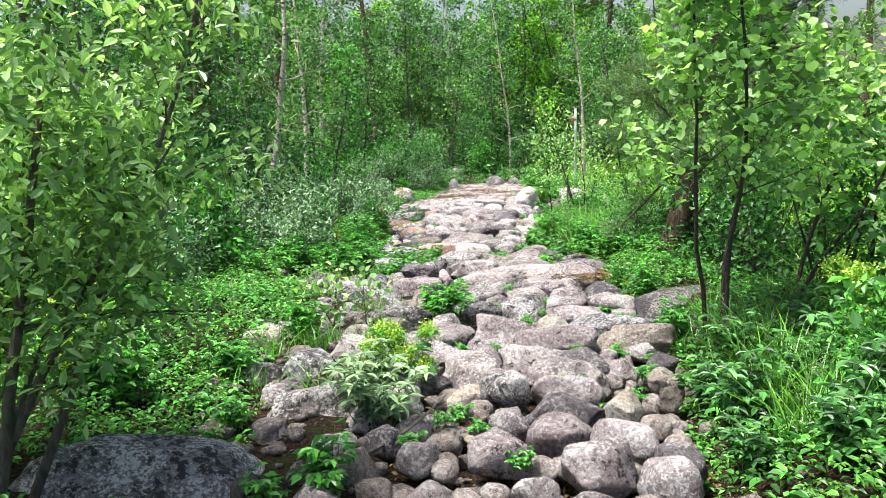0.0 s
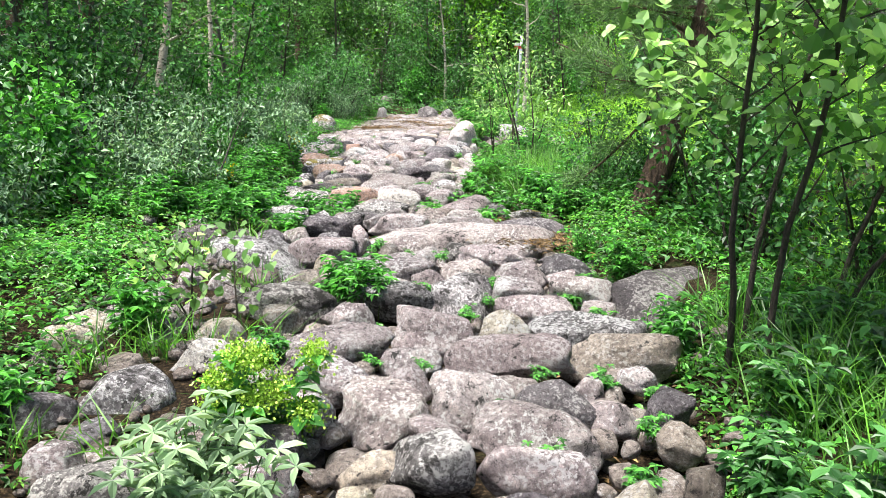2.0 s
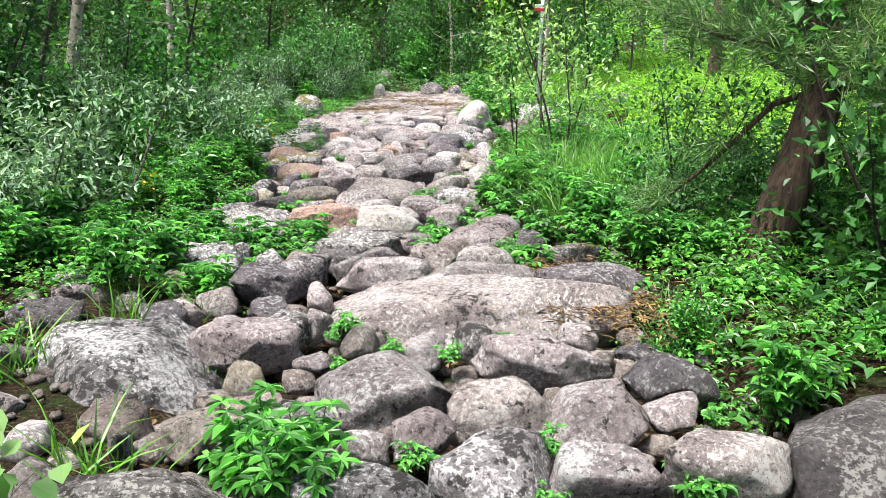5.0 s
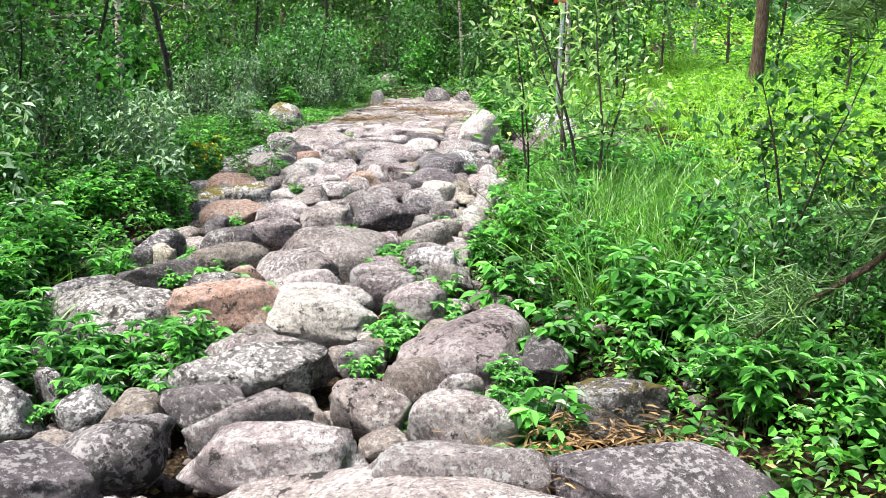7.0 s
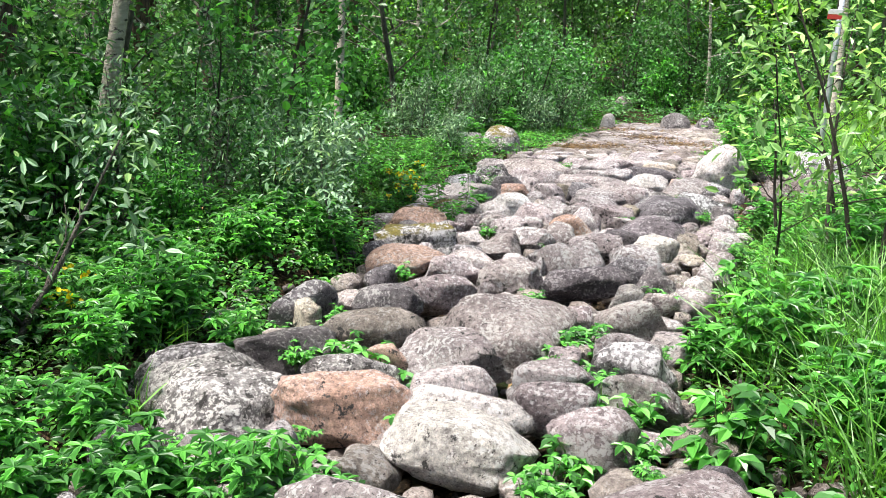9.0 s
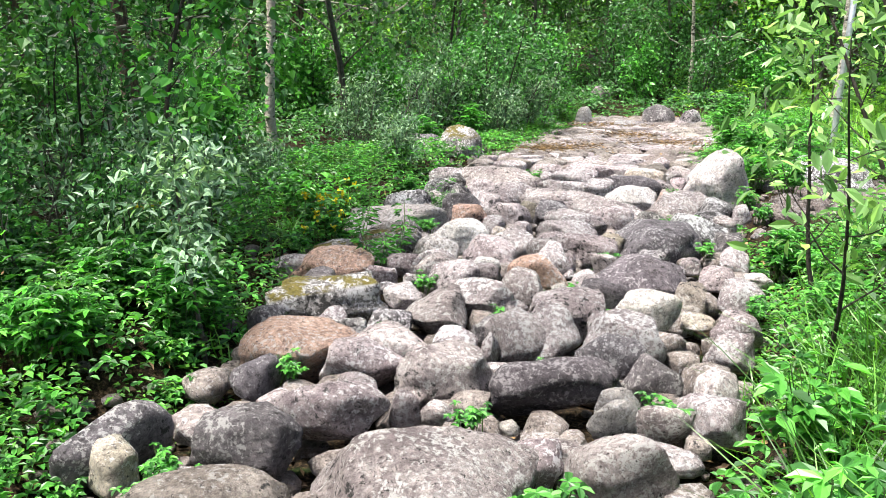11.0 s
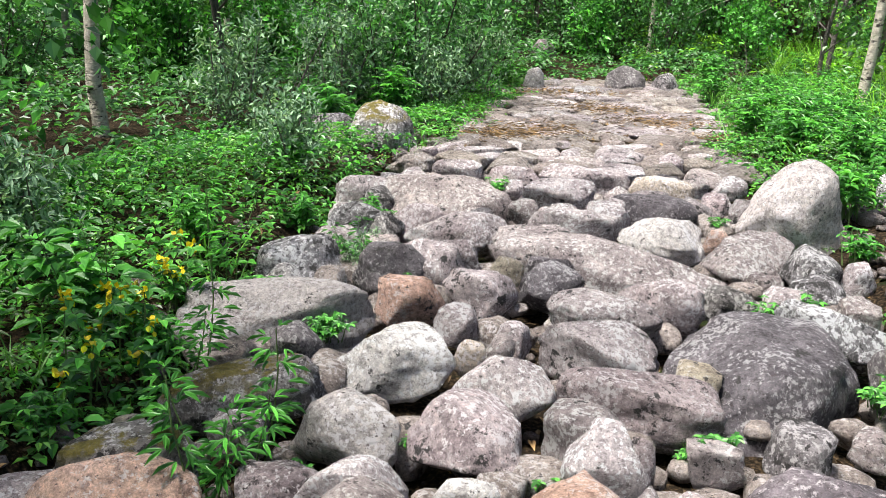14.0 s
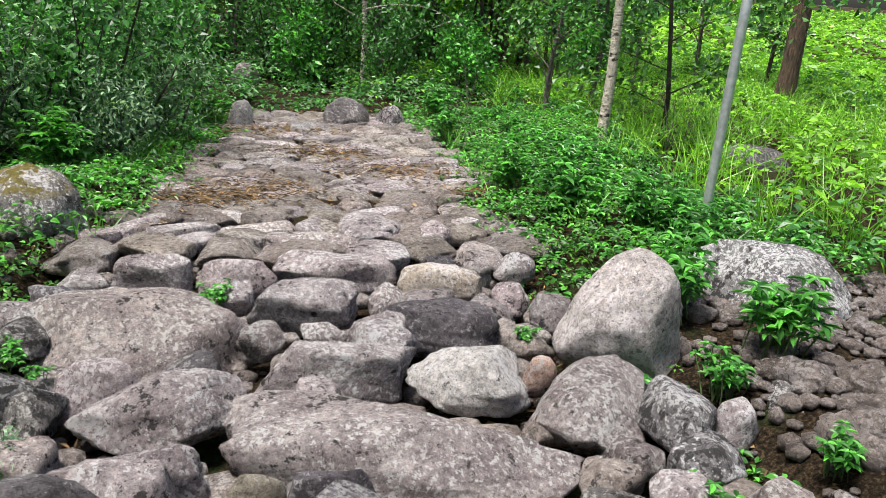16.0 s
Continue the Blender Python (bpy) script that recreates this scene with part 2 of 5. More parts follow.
def blade_verts(at, way, out, length, width, droop):
    """Bending blades of grass, each a narrow strip that tapers to its tip."""
    way, n = unit(way), len(at)
    side = unit(np.cross(way, out))
    length = np.broadcast_to(length, n)[:, None]
    a, b, c, tip = (at + way * length * s * (1 - 0.25 * droop * s) + out * droop * length * s * s for s in (0.0, 0.4, 0.75, 1.0))
    w = side * width / 2
    v = np.stack([a - w * 0.7, a + w * 0.7, b - w, b + w, c - w * 0.7, c + w * 0.7, tip], 1)
    base = np.arange(n)[:, None] * 7
    quads = np.concatenate([base + [0, 1, 3, 2], base + [2, 3, 5, 4]]).tolist()
    return v.reshape(-1, 3), quads + (base + [4, 5, 6]).tolist()


def tube(points, radii, sides=7):
    pts, verts, faces = np.asarray(points, float), [], []
    for i, (p, r) in enumerate(zip(pts, radii)):
        d = unit(pts[min(i + 1, len(pts) - 1)] - pts[max(i - 1, 0)])
        a = unit(np.cross(d, (0.31, 0.95, 0.05)))
        b = np.cross(d, a)
        for k in range(sides):
            g = 2 * math.pi * k / sides
            verts.append(p + r * (math.cos(g) * a + math.sin(g) * b))
    for i in range(len(pts) - 1):
        for k in range(sides):
            faces.append([i * sides + k, i * sides + (k + 1) % sides, (i + 1) * sides + (k + 1) % sides, (i + 1) * sides + k])
    faces.append([(len(pts) - 1) * sides + k for k in range(sides)])
    return verts, faces


def joined(pieces):
    verts, faces = [], []
    for v, f in pieces:
        base = len(verts)
        verts.extend(v)
        faces.extend([[i + base for i in q] for q in f])
    return verts, faces


def crooked(start, way, length, steps, wobble, g, rise=0.0):
    pts, d = [np.array(start, float)], unit(np.array(way, float))
    for _ in range(steps):
        d = unit(d + g.normal(0, wobble, 3) + (0, 0, rise))
        pts.append(pts[-1] + d * length / steps)
    return np.array(pts)


def along(pts, f):
    k = f * (len(pts) - 1)
    i = min(int(k), len(pts) - 2)
    return pts[i] + (pts[i + 1] - pts[i]) * (k - i)


# ---- ground ----
def path_top(y):
    y = np.clip(y, -10, 40)
    return -0.158 - 0.0576 * y + 0.0003 * y * y


def path_edges(y):
    """The stone path's two sides at y."""
    left = np.interp(y, [0, 3, 6, 8.5, 10, 11, 12, 13, 14, 16, 18, 20, 23, 26], [0.1, 0.1, -0.1, -0.3, -0.75, -0.8, -0.75, -0.8, -0.95, -1.1, -1.0, -0.65, -0.2, 0.3])
    right = np.interp(y, [0, 3, 6, 8, 10, 12, 15, 18, 20, 23, 26], [1.25, 1.3, 1.75, 1.8, 1.5, 1.15, 1.75, 1.55, 1.6, 2.05, 1.9])
    return left, right


def ground_z(x, y):
    x, y = np.asarray(x, float), np.asarray(y, float)
    left, right = path_edges(y)
    off = np.maximum(np.maximum(left - x, x - right), 0)
    on_path = (y > -3) & (y < 26.5)
    z = path_top(y) - np.where(on_path, np.interp(y, [19.0, 19.6], [0.25, 0.055]) * np.exp(-((off / 0.3) ** 2)), 0)
    z = z - np.where((x < left) & (y < 12.5) & (y > 0), 0.10 * np.exp(-(((off - 0.9) / 0.6) ** 2)), 0)
    z = z + 0.05 * np.sin(x * 1.3 + 0.7 * y) * np.cos(y * 0.9 - x * 0.4) * np.clip(off, 0, 1)
    z = z + 0.016 * np.maximum(-x - 4, 0).clip(0, 40) + 0.03 * np.clip(y - 26, 0, 60)
    return z + 0.02 * np.sin(7.1 * x + 2.3 * y) * np.sin(5.3 * y - 1.7 * x)


def spaced(lo, hi, step, far):
    inner = np.arange(lo, hi, step)
    outer = step * 1.0 * (1.28 ** np.arange(1, 40)).cumsum()
    outer = outer[outer < far]
    return np.concatenate([lo - outer[::-1], inner, hi + outer])


def build_ground():
    xs, ys = spaced(-6, 7, 0.16, 900), spaced(-4, 30, 0.16, 900)
    gx, gy = np.meshgrid(xs, ys)
    v = np.stack([gx, gy, ground_z(gx, gy)], -1).reshape(-1, 3)
    i = (np.arange(len(ys) - 1)[:, None] * len(xs) + np.arange(len(xs) - 1)).reshape(-1, 1)
    ob = mesh_object("ground", v, i + [0, 1, len(xs) + 1, len(xs)], SOIL, smooth=True)
    tagged(ob, "dark forest soil with leaf litter and moss", "ground", kind="structure")


build_ground()


# ---- stones ----
def round_mesh(level):
    bm = bmesh.new()
    bmesh.ops.create_icosphere(bm, subdivisions=level, radius=1)
    v = np.array([p.co for p in bm.verts])
    f = [[p.index for p in q.verts] for q in bm.faces]
    bm.free()
    return v, f


BALLS = {k: round_mesh(k) for k in (1, 2, 3, 4)}


def rock_mesh(name, w, d, h, seed, mat, level=3, blocky=2.9, taper=0.0, cuts=13):
    """A worn block: a rounded box, cut by a few slanting planes, roughened."""
    g = np.random.default_rng(seed)
    v, f = BALLS[level]
    v = v / ((np.abs(v) ** blocky).sum(1, keepdims=True) ** (1 / blocky))
    for k in range(cuts):
        n = g.normal(0, 1, 3) * (1, 1, 0.7) if k else np.array((g.normal(0, 0.16), g.normal(0, 0.16), 1.0))
        n = n / np.linalg.norm(n)
        over = np.maximum(v @ n - (g.uniform(0.60, 0.93) if k else g.uniform(0.84, 0.96)), 0)
        v = v - over[:, None] * n * 0.86
    shift = g.uniform(-50, 50, 3)
    rough = np.array([noise.fractal(Vector(p * 1.5 + shift), 0.9, 2.1, 4) + 0.35 * noise.noise(Vector(p * 0.9 - shift)) + 0.22 * noise.fractal(Vector(p * 6.5 - shift), 0.8, 2.1, 2) + 0.30 * noise.ridged_multi_fractal(Vector(p * 3.1 + shift), 0.9, 2.2, 3, 0.9, 1.6) for p in v])
    v = v * (1 + 0.095 * (rough - rough.mean())[:, None])
    v = v / np.abs(v).max(0)
    v[:, :2] *= 1 - taper * (0.5 + 0.5 * v[:, 2:]) + 0.2 * np.clip(-v[:, 2:], 0, 1)
    v = v * (w / 2, d / 2, h / 2)
    me = bpy.data.meshes.new(name)
    me.from_pydata(v.tolist(), [], f)
    me.materials.append(mat)
    me.shade_smooth()
    return me


ROCK_WORDS = {
    "n": "pinkish grey weathered boulder with pale lichen",
    "d": "dark grey weathered boulder with rough faces",
    "w": "pale whitish boulder with a smooth worn top",
    "y": "yellowish beige boulder with rough worn faces",
    "r": "reddish brown rounded boulder with lichen specks",
    "m": "grey boulder with black and white lichen",
    "c": "brownish grey boulder with dull worn faces",
    "o": "grey boulder with yellow-brown moss on top",
}
stone_path = tagged(new("stone_path"), "uneven path of pinkish grey fitted boulders", "stone path", kind="structure")
stone_count = [0]
laid = []


def set_rock(name, x, y, w, d, h, yaw, look_code, up):
    stone_count[0] += 1
    k = stone_count[0]
    up = min(up, max(h - 0.18, -0.10)) if up < 0.1 else up
    tall = up > 0.1
    level = 4 if max(w, d) > 0.42 else 3 if max(w, d) > 0.14 else 2
    me = rock_mesh(name, w * 1.05, d * 1.09, h * 1.05, k, ROCK[look_code], level, (rnd.uniform(2.4, 3.5) if max(w, d) < 0.6 else rnd.uniform(3.2, 4.6)) if not tall else 2.3, 0.0 if not tall else 0.38 if h > 0.64 and w < 0.8 else 0.2, 8 if tall else 19 if max(w, d) < 1.7 * min(w, d) else 9)
    ob = new(name, me)
    ob.matrix_world = pose(x, y, float(path_top(y)) + up - h / 2, rnd.uniform(-5, 5), rnd.uniform(-5, 5), yaw + rnd.uniform(-8, 8))
    return ob


def take_room(x, y, w, d, yaw):
    """Notes the ground that a stone covers, a long one as a row of circles."""
    r, span = min(w, d) / 2, (max(w, d) - min(w, d)) / 2
    turn = radians(yaw) + (0 if w > d else math.pi / 2)
    for k in (-1, -0.5, 0, 0.5, 1) if span > 0.5 * r else (0,):
        laid.append((x + k * span * math.cos(turn), y + k * span * math.sin(turn), r + (0.25 * span if span <= 0.5 * r else 0)))


def stone(x, y, w, d, h, yaw, look_code, up=0.05):
    """One stone of the path."""
    take_room(x, y, w, d, yaw)
    ob = set_rock("stone", x, y, w, d, h, yaw, look_code, up)
    ob.parent = stone_path


def boulder(x, y, w, d, h, yaw, look_code, up=0.05):
    """A loose boulder beside the path."""
    take_room(x, y, w, d, yaw)
    ob = set_rock("boulder", x, y, w, d, h, yaw, look_code, up)
    tagged(ob, ROCK_WORDS[look_code], "boulder", group="boulders beside the path")


stone(0.79, 3.07, 0.21, 0.07, 0.18, -9, "n")
stone(0.57, 3.20, 0.21, 0.07, 0.18, -6, "n")
stone(1.17, 3.31, 0.28, 0.16, 0.26, -14, "n")
stone(0.90, 3.50, 0.36, 0.25, 0.26, -10, "n")
stone(0.40, 3.68, 0.35, 0.26, 0.26, -3, "n")
stone(1.08, 3.77, 0.40, 0.25, 0.26, -11, "n")
stone(0.73, 3.87, 0.37, 0.23, 0.26, -7, "n")
stone(0.82, 4.24, 0.44, 0.16, 0.26, -7, "d")
stone(1.16, 4.26, 0.25, 0.23, 0.26, -11, "y")
stone(0.23, 4.38, 0.16, 0.06, 0.18, -3, "y")
stone(0.88, 4.55, 0.43, 0.15, 0.26, -8, "n")
stone(0.50, 4.69, 0.31, 0.29, 0.26, -2, "m")
stone(0.93, 4.89, 0.51, 0.25, 0.26, -8, "n")
stone(1.31, 5.14, 0.22, 0.17, 0.18, -12, "n")
stone(1.07, 5.22, 0.39, 0.22, 0.26, -9, "d")
stone(0.31, 5.24, 0.38, 0.43, 0.29, 1, "n")
stone(0.69, 5.30, 0.40, 0.28, 0.26, -4, "n")
stone(0.93, 5.42, 0.19, 0.19, 0.18, -7, "n")
stone(0.07, 5.54, 0.37, 0.29, 0.26, 4, "n")
stone(0.93, 5.81, 0.64, 0.25, 0.26, -6, "n")
stone(1.57, 5.86, 0.65, 0.24, 0.26, -12, "c")
stone(0.07, 6.00, 0.58, 0.31, 0.26, 10, "n")
stone(1.48, 6.20, 0.71, 0.31, 0.26, -11, "m")
stone(0.98, 6.26, 0.30, 0.22, 0.26, -5, "y")
stone(0.61, 6.33, 0.49, 0.29, 0.26, 1, "n")
stone(0.12, 6.39, 0.25, 0.11, 0.26, 8, "n")
stone(0.59, 6.54, 0.07, 0.05, 0.18, 173, "n")
stone(1.19, 6.63, 0.54, 0.30, 0.26, -6, "n")
stone(0.34, 6.91, 0.54, 0.28, 0.26, 5, "m")
stone(1.19, 6.98, 0.38, 0.21, 0.26, -7, "n")
stone(0.79, 7.03, 0.42, 0.40, 0.30, -1, "m")
stone(1.59, 7.04, 0.40, 0.25, 0.26, -11, "n")
stone(1.28, 7.46, 0.41, 0.28, 0.26, -12, "n")
stone(0.88, 7.51, 0.44, 0.25, 0.26, -6, "n")
stone(1.63, 7.80, 0.39, 0.25, 0.26, -15, "d")
stone(0.43, 7.84, 0.62, 0.53, 0.40, 1, "n")
stone(-0.16, 7.89, 0.22, 0.08, 0.18, -22, "y")
stone(1.13, 8.02, 0.59, 0.26, 0.26, -8, "n")
stone(-0.21, 8.25, 0.55, 0.25, 0.26, 8, "n")
stone(0.08, 8.57, 0.16, 0.15, 0.18, 4, "n")
stone(0.92, 8.88, 1.64, 0.73, 0.50, -5, "n")
stone(0.05, 8.99, 0.14, 0.24, 0.18, 4, "n")
stone(1.01, 9.20, 0.56, 0.20, 0.26, -5, "n")
stone(-0.28, 9.22, 0.43, 0.30, 0.26, 7, "d")
stone(0.38, 9.38, 0.62, 0.22, 0.26, 1, "n")
stone(-0.09, 9.43, 0.42, 0.23, 0.26, 20, "m")
stone(1.05, 9.60, 0.39, 0.22, 0.26, 0, "n")
stone(0.30, 9.65, 0.45, 0.21, 0.26, 13, "n")
stone(0.70, 9.77, 0.31, 0.24, 0.26, 6, "n")
stone(1.57, 9.77, 0.47, 0.32, 0.26, -9, "o")
stone(-0.17, 9.80, 0.22, 0.22, 0.18, 19, "c")
stone(-0.36, 9.82, 0.22, 0.22, 0.18, 22, "m")
stone(1.04, 9.90, 0.19, 0.07, 0.18, 15, "n")
stone(-0.56, 10.01, 0.17, 0.06, 0.18, -30, "m")
stone(0.20, 10.12, 0.74, 0.32, 0.26, 11, "m")
stone(0.26, 10.27, 0.56, 0.23, 0.26, 2, "n")
stone(0.62, 10.31, 0.20, 0.18, 0.18, 6, "n")
stone(1.05, 10.41, 0.69, 0.52, 0.39, 0, "n")
stone(0.41, 10.79, 0.52, 0.36, 0.27, 7, "w")
stone(-0.58, 10.94, 0.54, 0.46, 0.35, 18, "m")
stone(0.85, 10.96, 0.36, 0.19, 0.26, 2, "n")
stone(-0.10, 10.98, 0.60, 0.24, 0.26, 11, "r")
stone(0.39, 11.05, 0.53, 0.19, 0.26, -1, "w")
stone(-0.79, 11.12, 0.59, 0.54, 0.41, 9, "m")
stone(-0.91, 11.15, 0.40, 0.22, 0.26, 32, "m")
stone(0.72, 11.15, 0.38, 0.14, 0.26, 8, "n")
stone(0.28, 11.20, 0.36, 0.18, 0.26, 15, "n")
stone(-0.18, 11.25, 0.43, 0.16, 0.26, 21, "m")
stone(1.01, 11.38, 0.34, 0.12, 0.26, 4, "n")
stone(0.68, 11.43, 0.38, 0.20, 0.26, 8, "n")
stone(-0.60, 11.49, 0.47, 0.26, 0.26, 25, "d")
stone(-0.11, 11.54, 0.20, 0.07, 0.18, 8, "r")
stone(0.20, 11.62, 0.56, 0.27, 0.26, 14, "n")
stone(0.98, 11.72, 0.38, 0.20, 0.26, 3, "m")
stone(-0.28, 11.85, 0.50, 0.23, 0.26, 20, "c")
stone(0.95, 11.86, 0.31, 0.19, 0.26, 1, "n")
stone(0.88, 11.97, 0.22, 0.08, 0.18, 14, "n")
stone(-0.73, 12.06, 0.16, 0.23, 0.18, 24, "y")
stone(-0.81, 12.16, 0.42, 0.15, 0.26, -121, "d")
stone(0.29, 12.20, 0.79, 0.61, 0.45, 11, "n")
stone(-0.34, 12.30, 0.44, 0.23, 0.26, 18, "d")
stone(0.64, 12.41, 0.21, 0.17, 0.18, 7, "n")
stone(0.91, 12.41, 0.39, 0.23, 0.26, 3, "n")
stone(-0.18, 12.59, 0.47, 0.18, 0.26, 16, "n")
stone(0.10, 12.68, 0.13, 0.05, 0.18, 13, "n")
stone(0.90, 12.80, 0.19, 0.07, 0.18, 6, "w")
stone(1.08, 12.80, 0.20, 0.08, 0.18, 175, "n")
stone(0.91, 12.91, 0.17, 0.06, 0.18, 0, "w")
stone(0.64, 13.03, 0.54, 0.20, 0.26, 7, "d")
stone(0.16, 13.07, 0.43, 0.24, 0.26, 11, "n")
stone(-0.20, 13.10, 0.36, 0.24, 0.26, 15, "n")
stone(1.04, 13.20, 0.25, 0.15, 0.26, 2, "d")
stone(-0.53, 13.22, 0.57, 0.41, 0.31, 24, "r")
stone(-0.12, 13.25, 0.39, 0.28, 0.26, 18, "n")
stone(0.86, 13.39, 0.31, 0.11, 0.26, 4, "d")
stone(0.31, 13.43, 0.13, 0.05, 0.18, 76, "n")
stone(-0.41, 13.44, 0.21, 0.07, 0.18, 19, "m")
stone(0.13, 13.47, 0.21, 0.17, 0.18, 13, "n")
stone(0.43, 13.60, 0.35, 0.23, 0.26, 8, "n")
stone(0.30, 13.66, 0.24, 0.19, 0.18, 9, "d")
stone(0.55, 13.67, 0.38, 0.33, 0.26, 6, "n")
stone(-0.26, 13.67, 0.23, 0.23, 0.18, 18, "m")
stone(0.91, 13.70, 0.38, 0.22, 0.26, -1, "n")
stone(-0.04, 13.88, 0.36, 0.41, 0.27, 14, "n")
stone(-0.71, 13.90, 0.61, 0.35, 0.26, 22, "o")
stone(0.63, 14.01, 0.46, 0.28, 0.26, 5, "n")
stone(1.02, 14.10, 0.36, 0.18, 0.26, -1, "w")
stone(-0.33, 14.11, 0.24, 0.23, 0.18, 17, "w")
stone(0.14, 14.12, 0.45, 0.27, 0.26, 11, "n")
stone(0.79, 14.29, 0.26, 0.13, 0.26, 4, "d")
stone(0.56, 14.35, 0.14, 0.08, 0.18, 10, "w")
stone(-0.33, 14.36, 0.13, 0.05, 0.18, 24, "n")
stone(0.31, 14.38, 0.27, 0.18, 0.26, 8, "n")
stone(-0.09, 14.41, 0.31, 0.23, 0.26, 13, "n")
stone(-0.56, 14.46, 0.24, 0.11, 0.18, 18, "n")
stone(-0.91, 14.57, 0.51, 0.26, 0.26, 22, "r")
stone(0.05, 14.61, 0.22, 0.09, 0.18, 13, "n")
stone(-0.23, 14.64, 0.35, 0.22, 0.26, 14, "n")
stone(0.36, 14.73, 0.36, 0.23, 0.26, 7, "r")
stone(-0.26, 14.76, 0.36, 0.13, 0.26, 12, "n")
stone(0.03, 14.76, 0.20, 0.07, 0.18, 12, "w")
stone(-0.95, 14.76, 0.41, 0.26, 0.26, 25, "o")
stone(-0.49, 14.77, 0.23, 0.17, 0.18, 17, "n")
stone(1.00, 14.82, 0.56, 0.37, 0.28, 1, "d")
stone(-1.04, 14.98, 0.10, 0.04, 0.18, 12, "y")
stone(0.42, 15.05, 0.26, 0.23, 0.26, 6, "n")
stone(0.53, 15.07, 0.09, 0.06, 0.18, 3, "n")
stone(-0.37, 15.10, 0.35, 0.24, 0.26, 13, "w")
stone(0.03, 15.12, 0.41, 0.30, 0.26, 6, "n")
stone(0.75, 15.13, 0.19, 0.08, 0.18, -2, "n")
stone(0.39, 15.17, 0.29, 0.21, 0.26, 0, "n")
stone(-0.80, 15.29, 0.53, 0.21, 0.26, 19, "o")
stone(0.57, 15.47, 0.55, 0.26, 0.26, -2, "n")
stone(0.12, 15.47, 0.38, 0.24, 0.26, 4, "n")
stone(0.78, 15.63, 0.18, 0.25, 0.18, -5, "y")
stone(-0.31, 15.63, 0.46, 0.30, 0.26, 11, "w")
stone(-0.04, 15.72, 0.13, 0.05, 0.18, 164, "y")
stone(0.06, 15.78, 0.12, 0.11, 0.18, 6, "n")
stone(0.43, 15.87, 0.48, 0.24, 0.26, 0, "n")
stone(1.06, 15.90, 0.76, 0.90, 0.50, -11, "d")
stone(0.10, 15.92, 0.15, 0.18, 0.18, 4, "n")
stone(-0.12, 16.02, 0.21, 0.18, 0.18, 7, "n")
stone(-0.88, 16.03, 0.86, 0.41, 0.31, 17, "w")
stone(0.48, 16.17, 0.47, 0.23, 0.26, -1, "n")
stone(1.42, 16.18, 0.45, 0.26, 0.26, -11, "m")
stone(-0.37, 16.19, 0.34, 0.17, 0.26, 10, "r")
stone(0.74, 16.37, 0.39, 0.17, 0.26, -3, "n")
stone(-0.07, 16.40, 0.34, 0.25, 0.26, 6, "n")
stone(0.25, 16.53, 0.31, 0.25, 0.26, 2, "d")
stone(-0.55, 16.66, 0.38, 0.24, 0.26, 11, "d")
stone(-0.98, 16.66, 0.47, 0.25, 0.26, 15, "m")
stone(0.27, 16.68, 0.29, 0.10, 0.26, 3, "d")
stone(0.04, 16.71, 0.17, 0.06, 0.18, 0, "y")
stone(-0.34, 16.74, 0.31, 0.24, 0.26, 9, "n")
stone(-0.33, 16.82, 0.44, 0.15, 0.26, 5, "n")
stone(0.52, 16.94, 1.16, 0.41, 0.30, -9, "n")
stone(1.61, 17.06, 0.32, 0.42, 0.26, -24, "m")
stone(1.33, 17.27, 0.42, 0.60, 0.31, -21, "n")
stone(-0.26, 17.27, 0.61, 0.29, 0.26, 4, "n")
stone(-0.71, 17.37, 0.21, 0.28, 0.18, 9, "m")
stone(-0.83, 17.40, 0.45, 0.19, 0.26, 12, "m")
stone(1.18, 17.46, 0.14, 0.08, 0.18, -12, "r")
stone(0.90, 17.46, 0.49, 0.31, 0.26, -12, "w")
stone(-0.51, 17.49, 0.32, 0.16, 0.26, 7, "n")
stone(0.36, 17.59, 0.63, 0.29, 0.26, -5, "n")
stone(0.59, 17.80, 0.28, 0.28, 0.26, -8, "n")
stone(0.59, 17.92, 0.27, 0.22, 0.26, 0, "n")
stone(0.87, 18.01, 0.57, 0.25, 0.26, -11, "d")
stone(-0.88, 18.01, 0.20, 0.25, 0.18, 9, "m")
stone(-0.97, 18.09, 0.42, 0.23, 0.26, 12, "n")
stone(-0.40, 18.11, 0.92, 0.70, 0.50, 5, "n")
stone(0.31, 18.32, 0.53, 0.25, 0.26, -3, "n")
stone(0.70, 18.42, 0.18, 0.23, 0.18, -8, "n")
stone(1.02, 18.55, 0.45, 0.23, 0.26, -11, "y")
stone(-0.02, 18.74, 0.40, 0.14, 0.26, 0, "n")
stone(0.49, 18.78, 0.64, 0.24, 0.26, -5, "n")
stone(-0.42, 18.78, 0.43, 0.17, 0.26, 4, "n")
stone(0.54, 3.30, 0.06, 0.06, 0.04, -4, "n")
stone(0.63, 3.37, 0.12, 0.10, 0.07, -5, "n")
stone(0.30, 4.00, 0.08, 0.08, 0.05, 1, "y")
stone(0.28, 4.72, 0.27, 0.15, 0.13, 2, "y")
stone(0.44, 5.84, 0.32, 0.17, 0.16, 1, "n")
stone(-0.07, 6.37, 0.18, 0.09, 0.07, 11, "n")
stone(0.11, 8.13, 0.20, 0.18, 0.12, 8, "n")
stone(1.62, 8.22, 0.25, 0.15, 0.09, -18, "d")
stone(-0.09, 8.48, 0.32, 0.29, 0.17, 10, "m")
stone(1.17, 9.33, 0.20, 0.09, 0.08, -4, "m")
stone(-0.47, 9.52, 0.14, 0.16, 0.10, 35, "n")
stone(0.07, 9.86, 0.33, 0.22, 0.16, 21, "d")
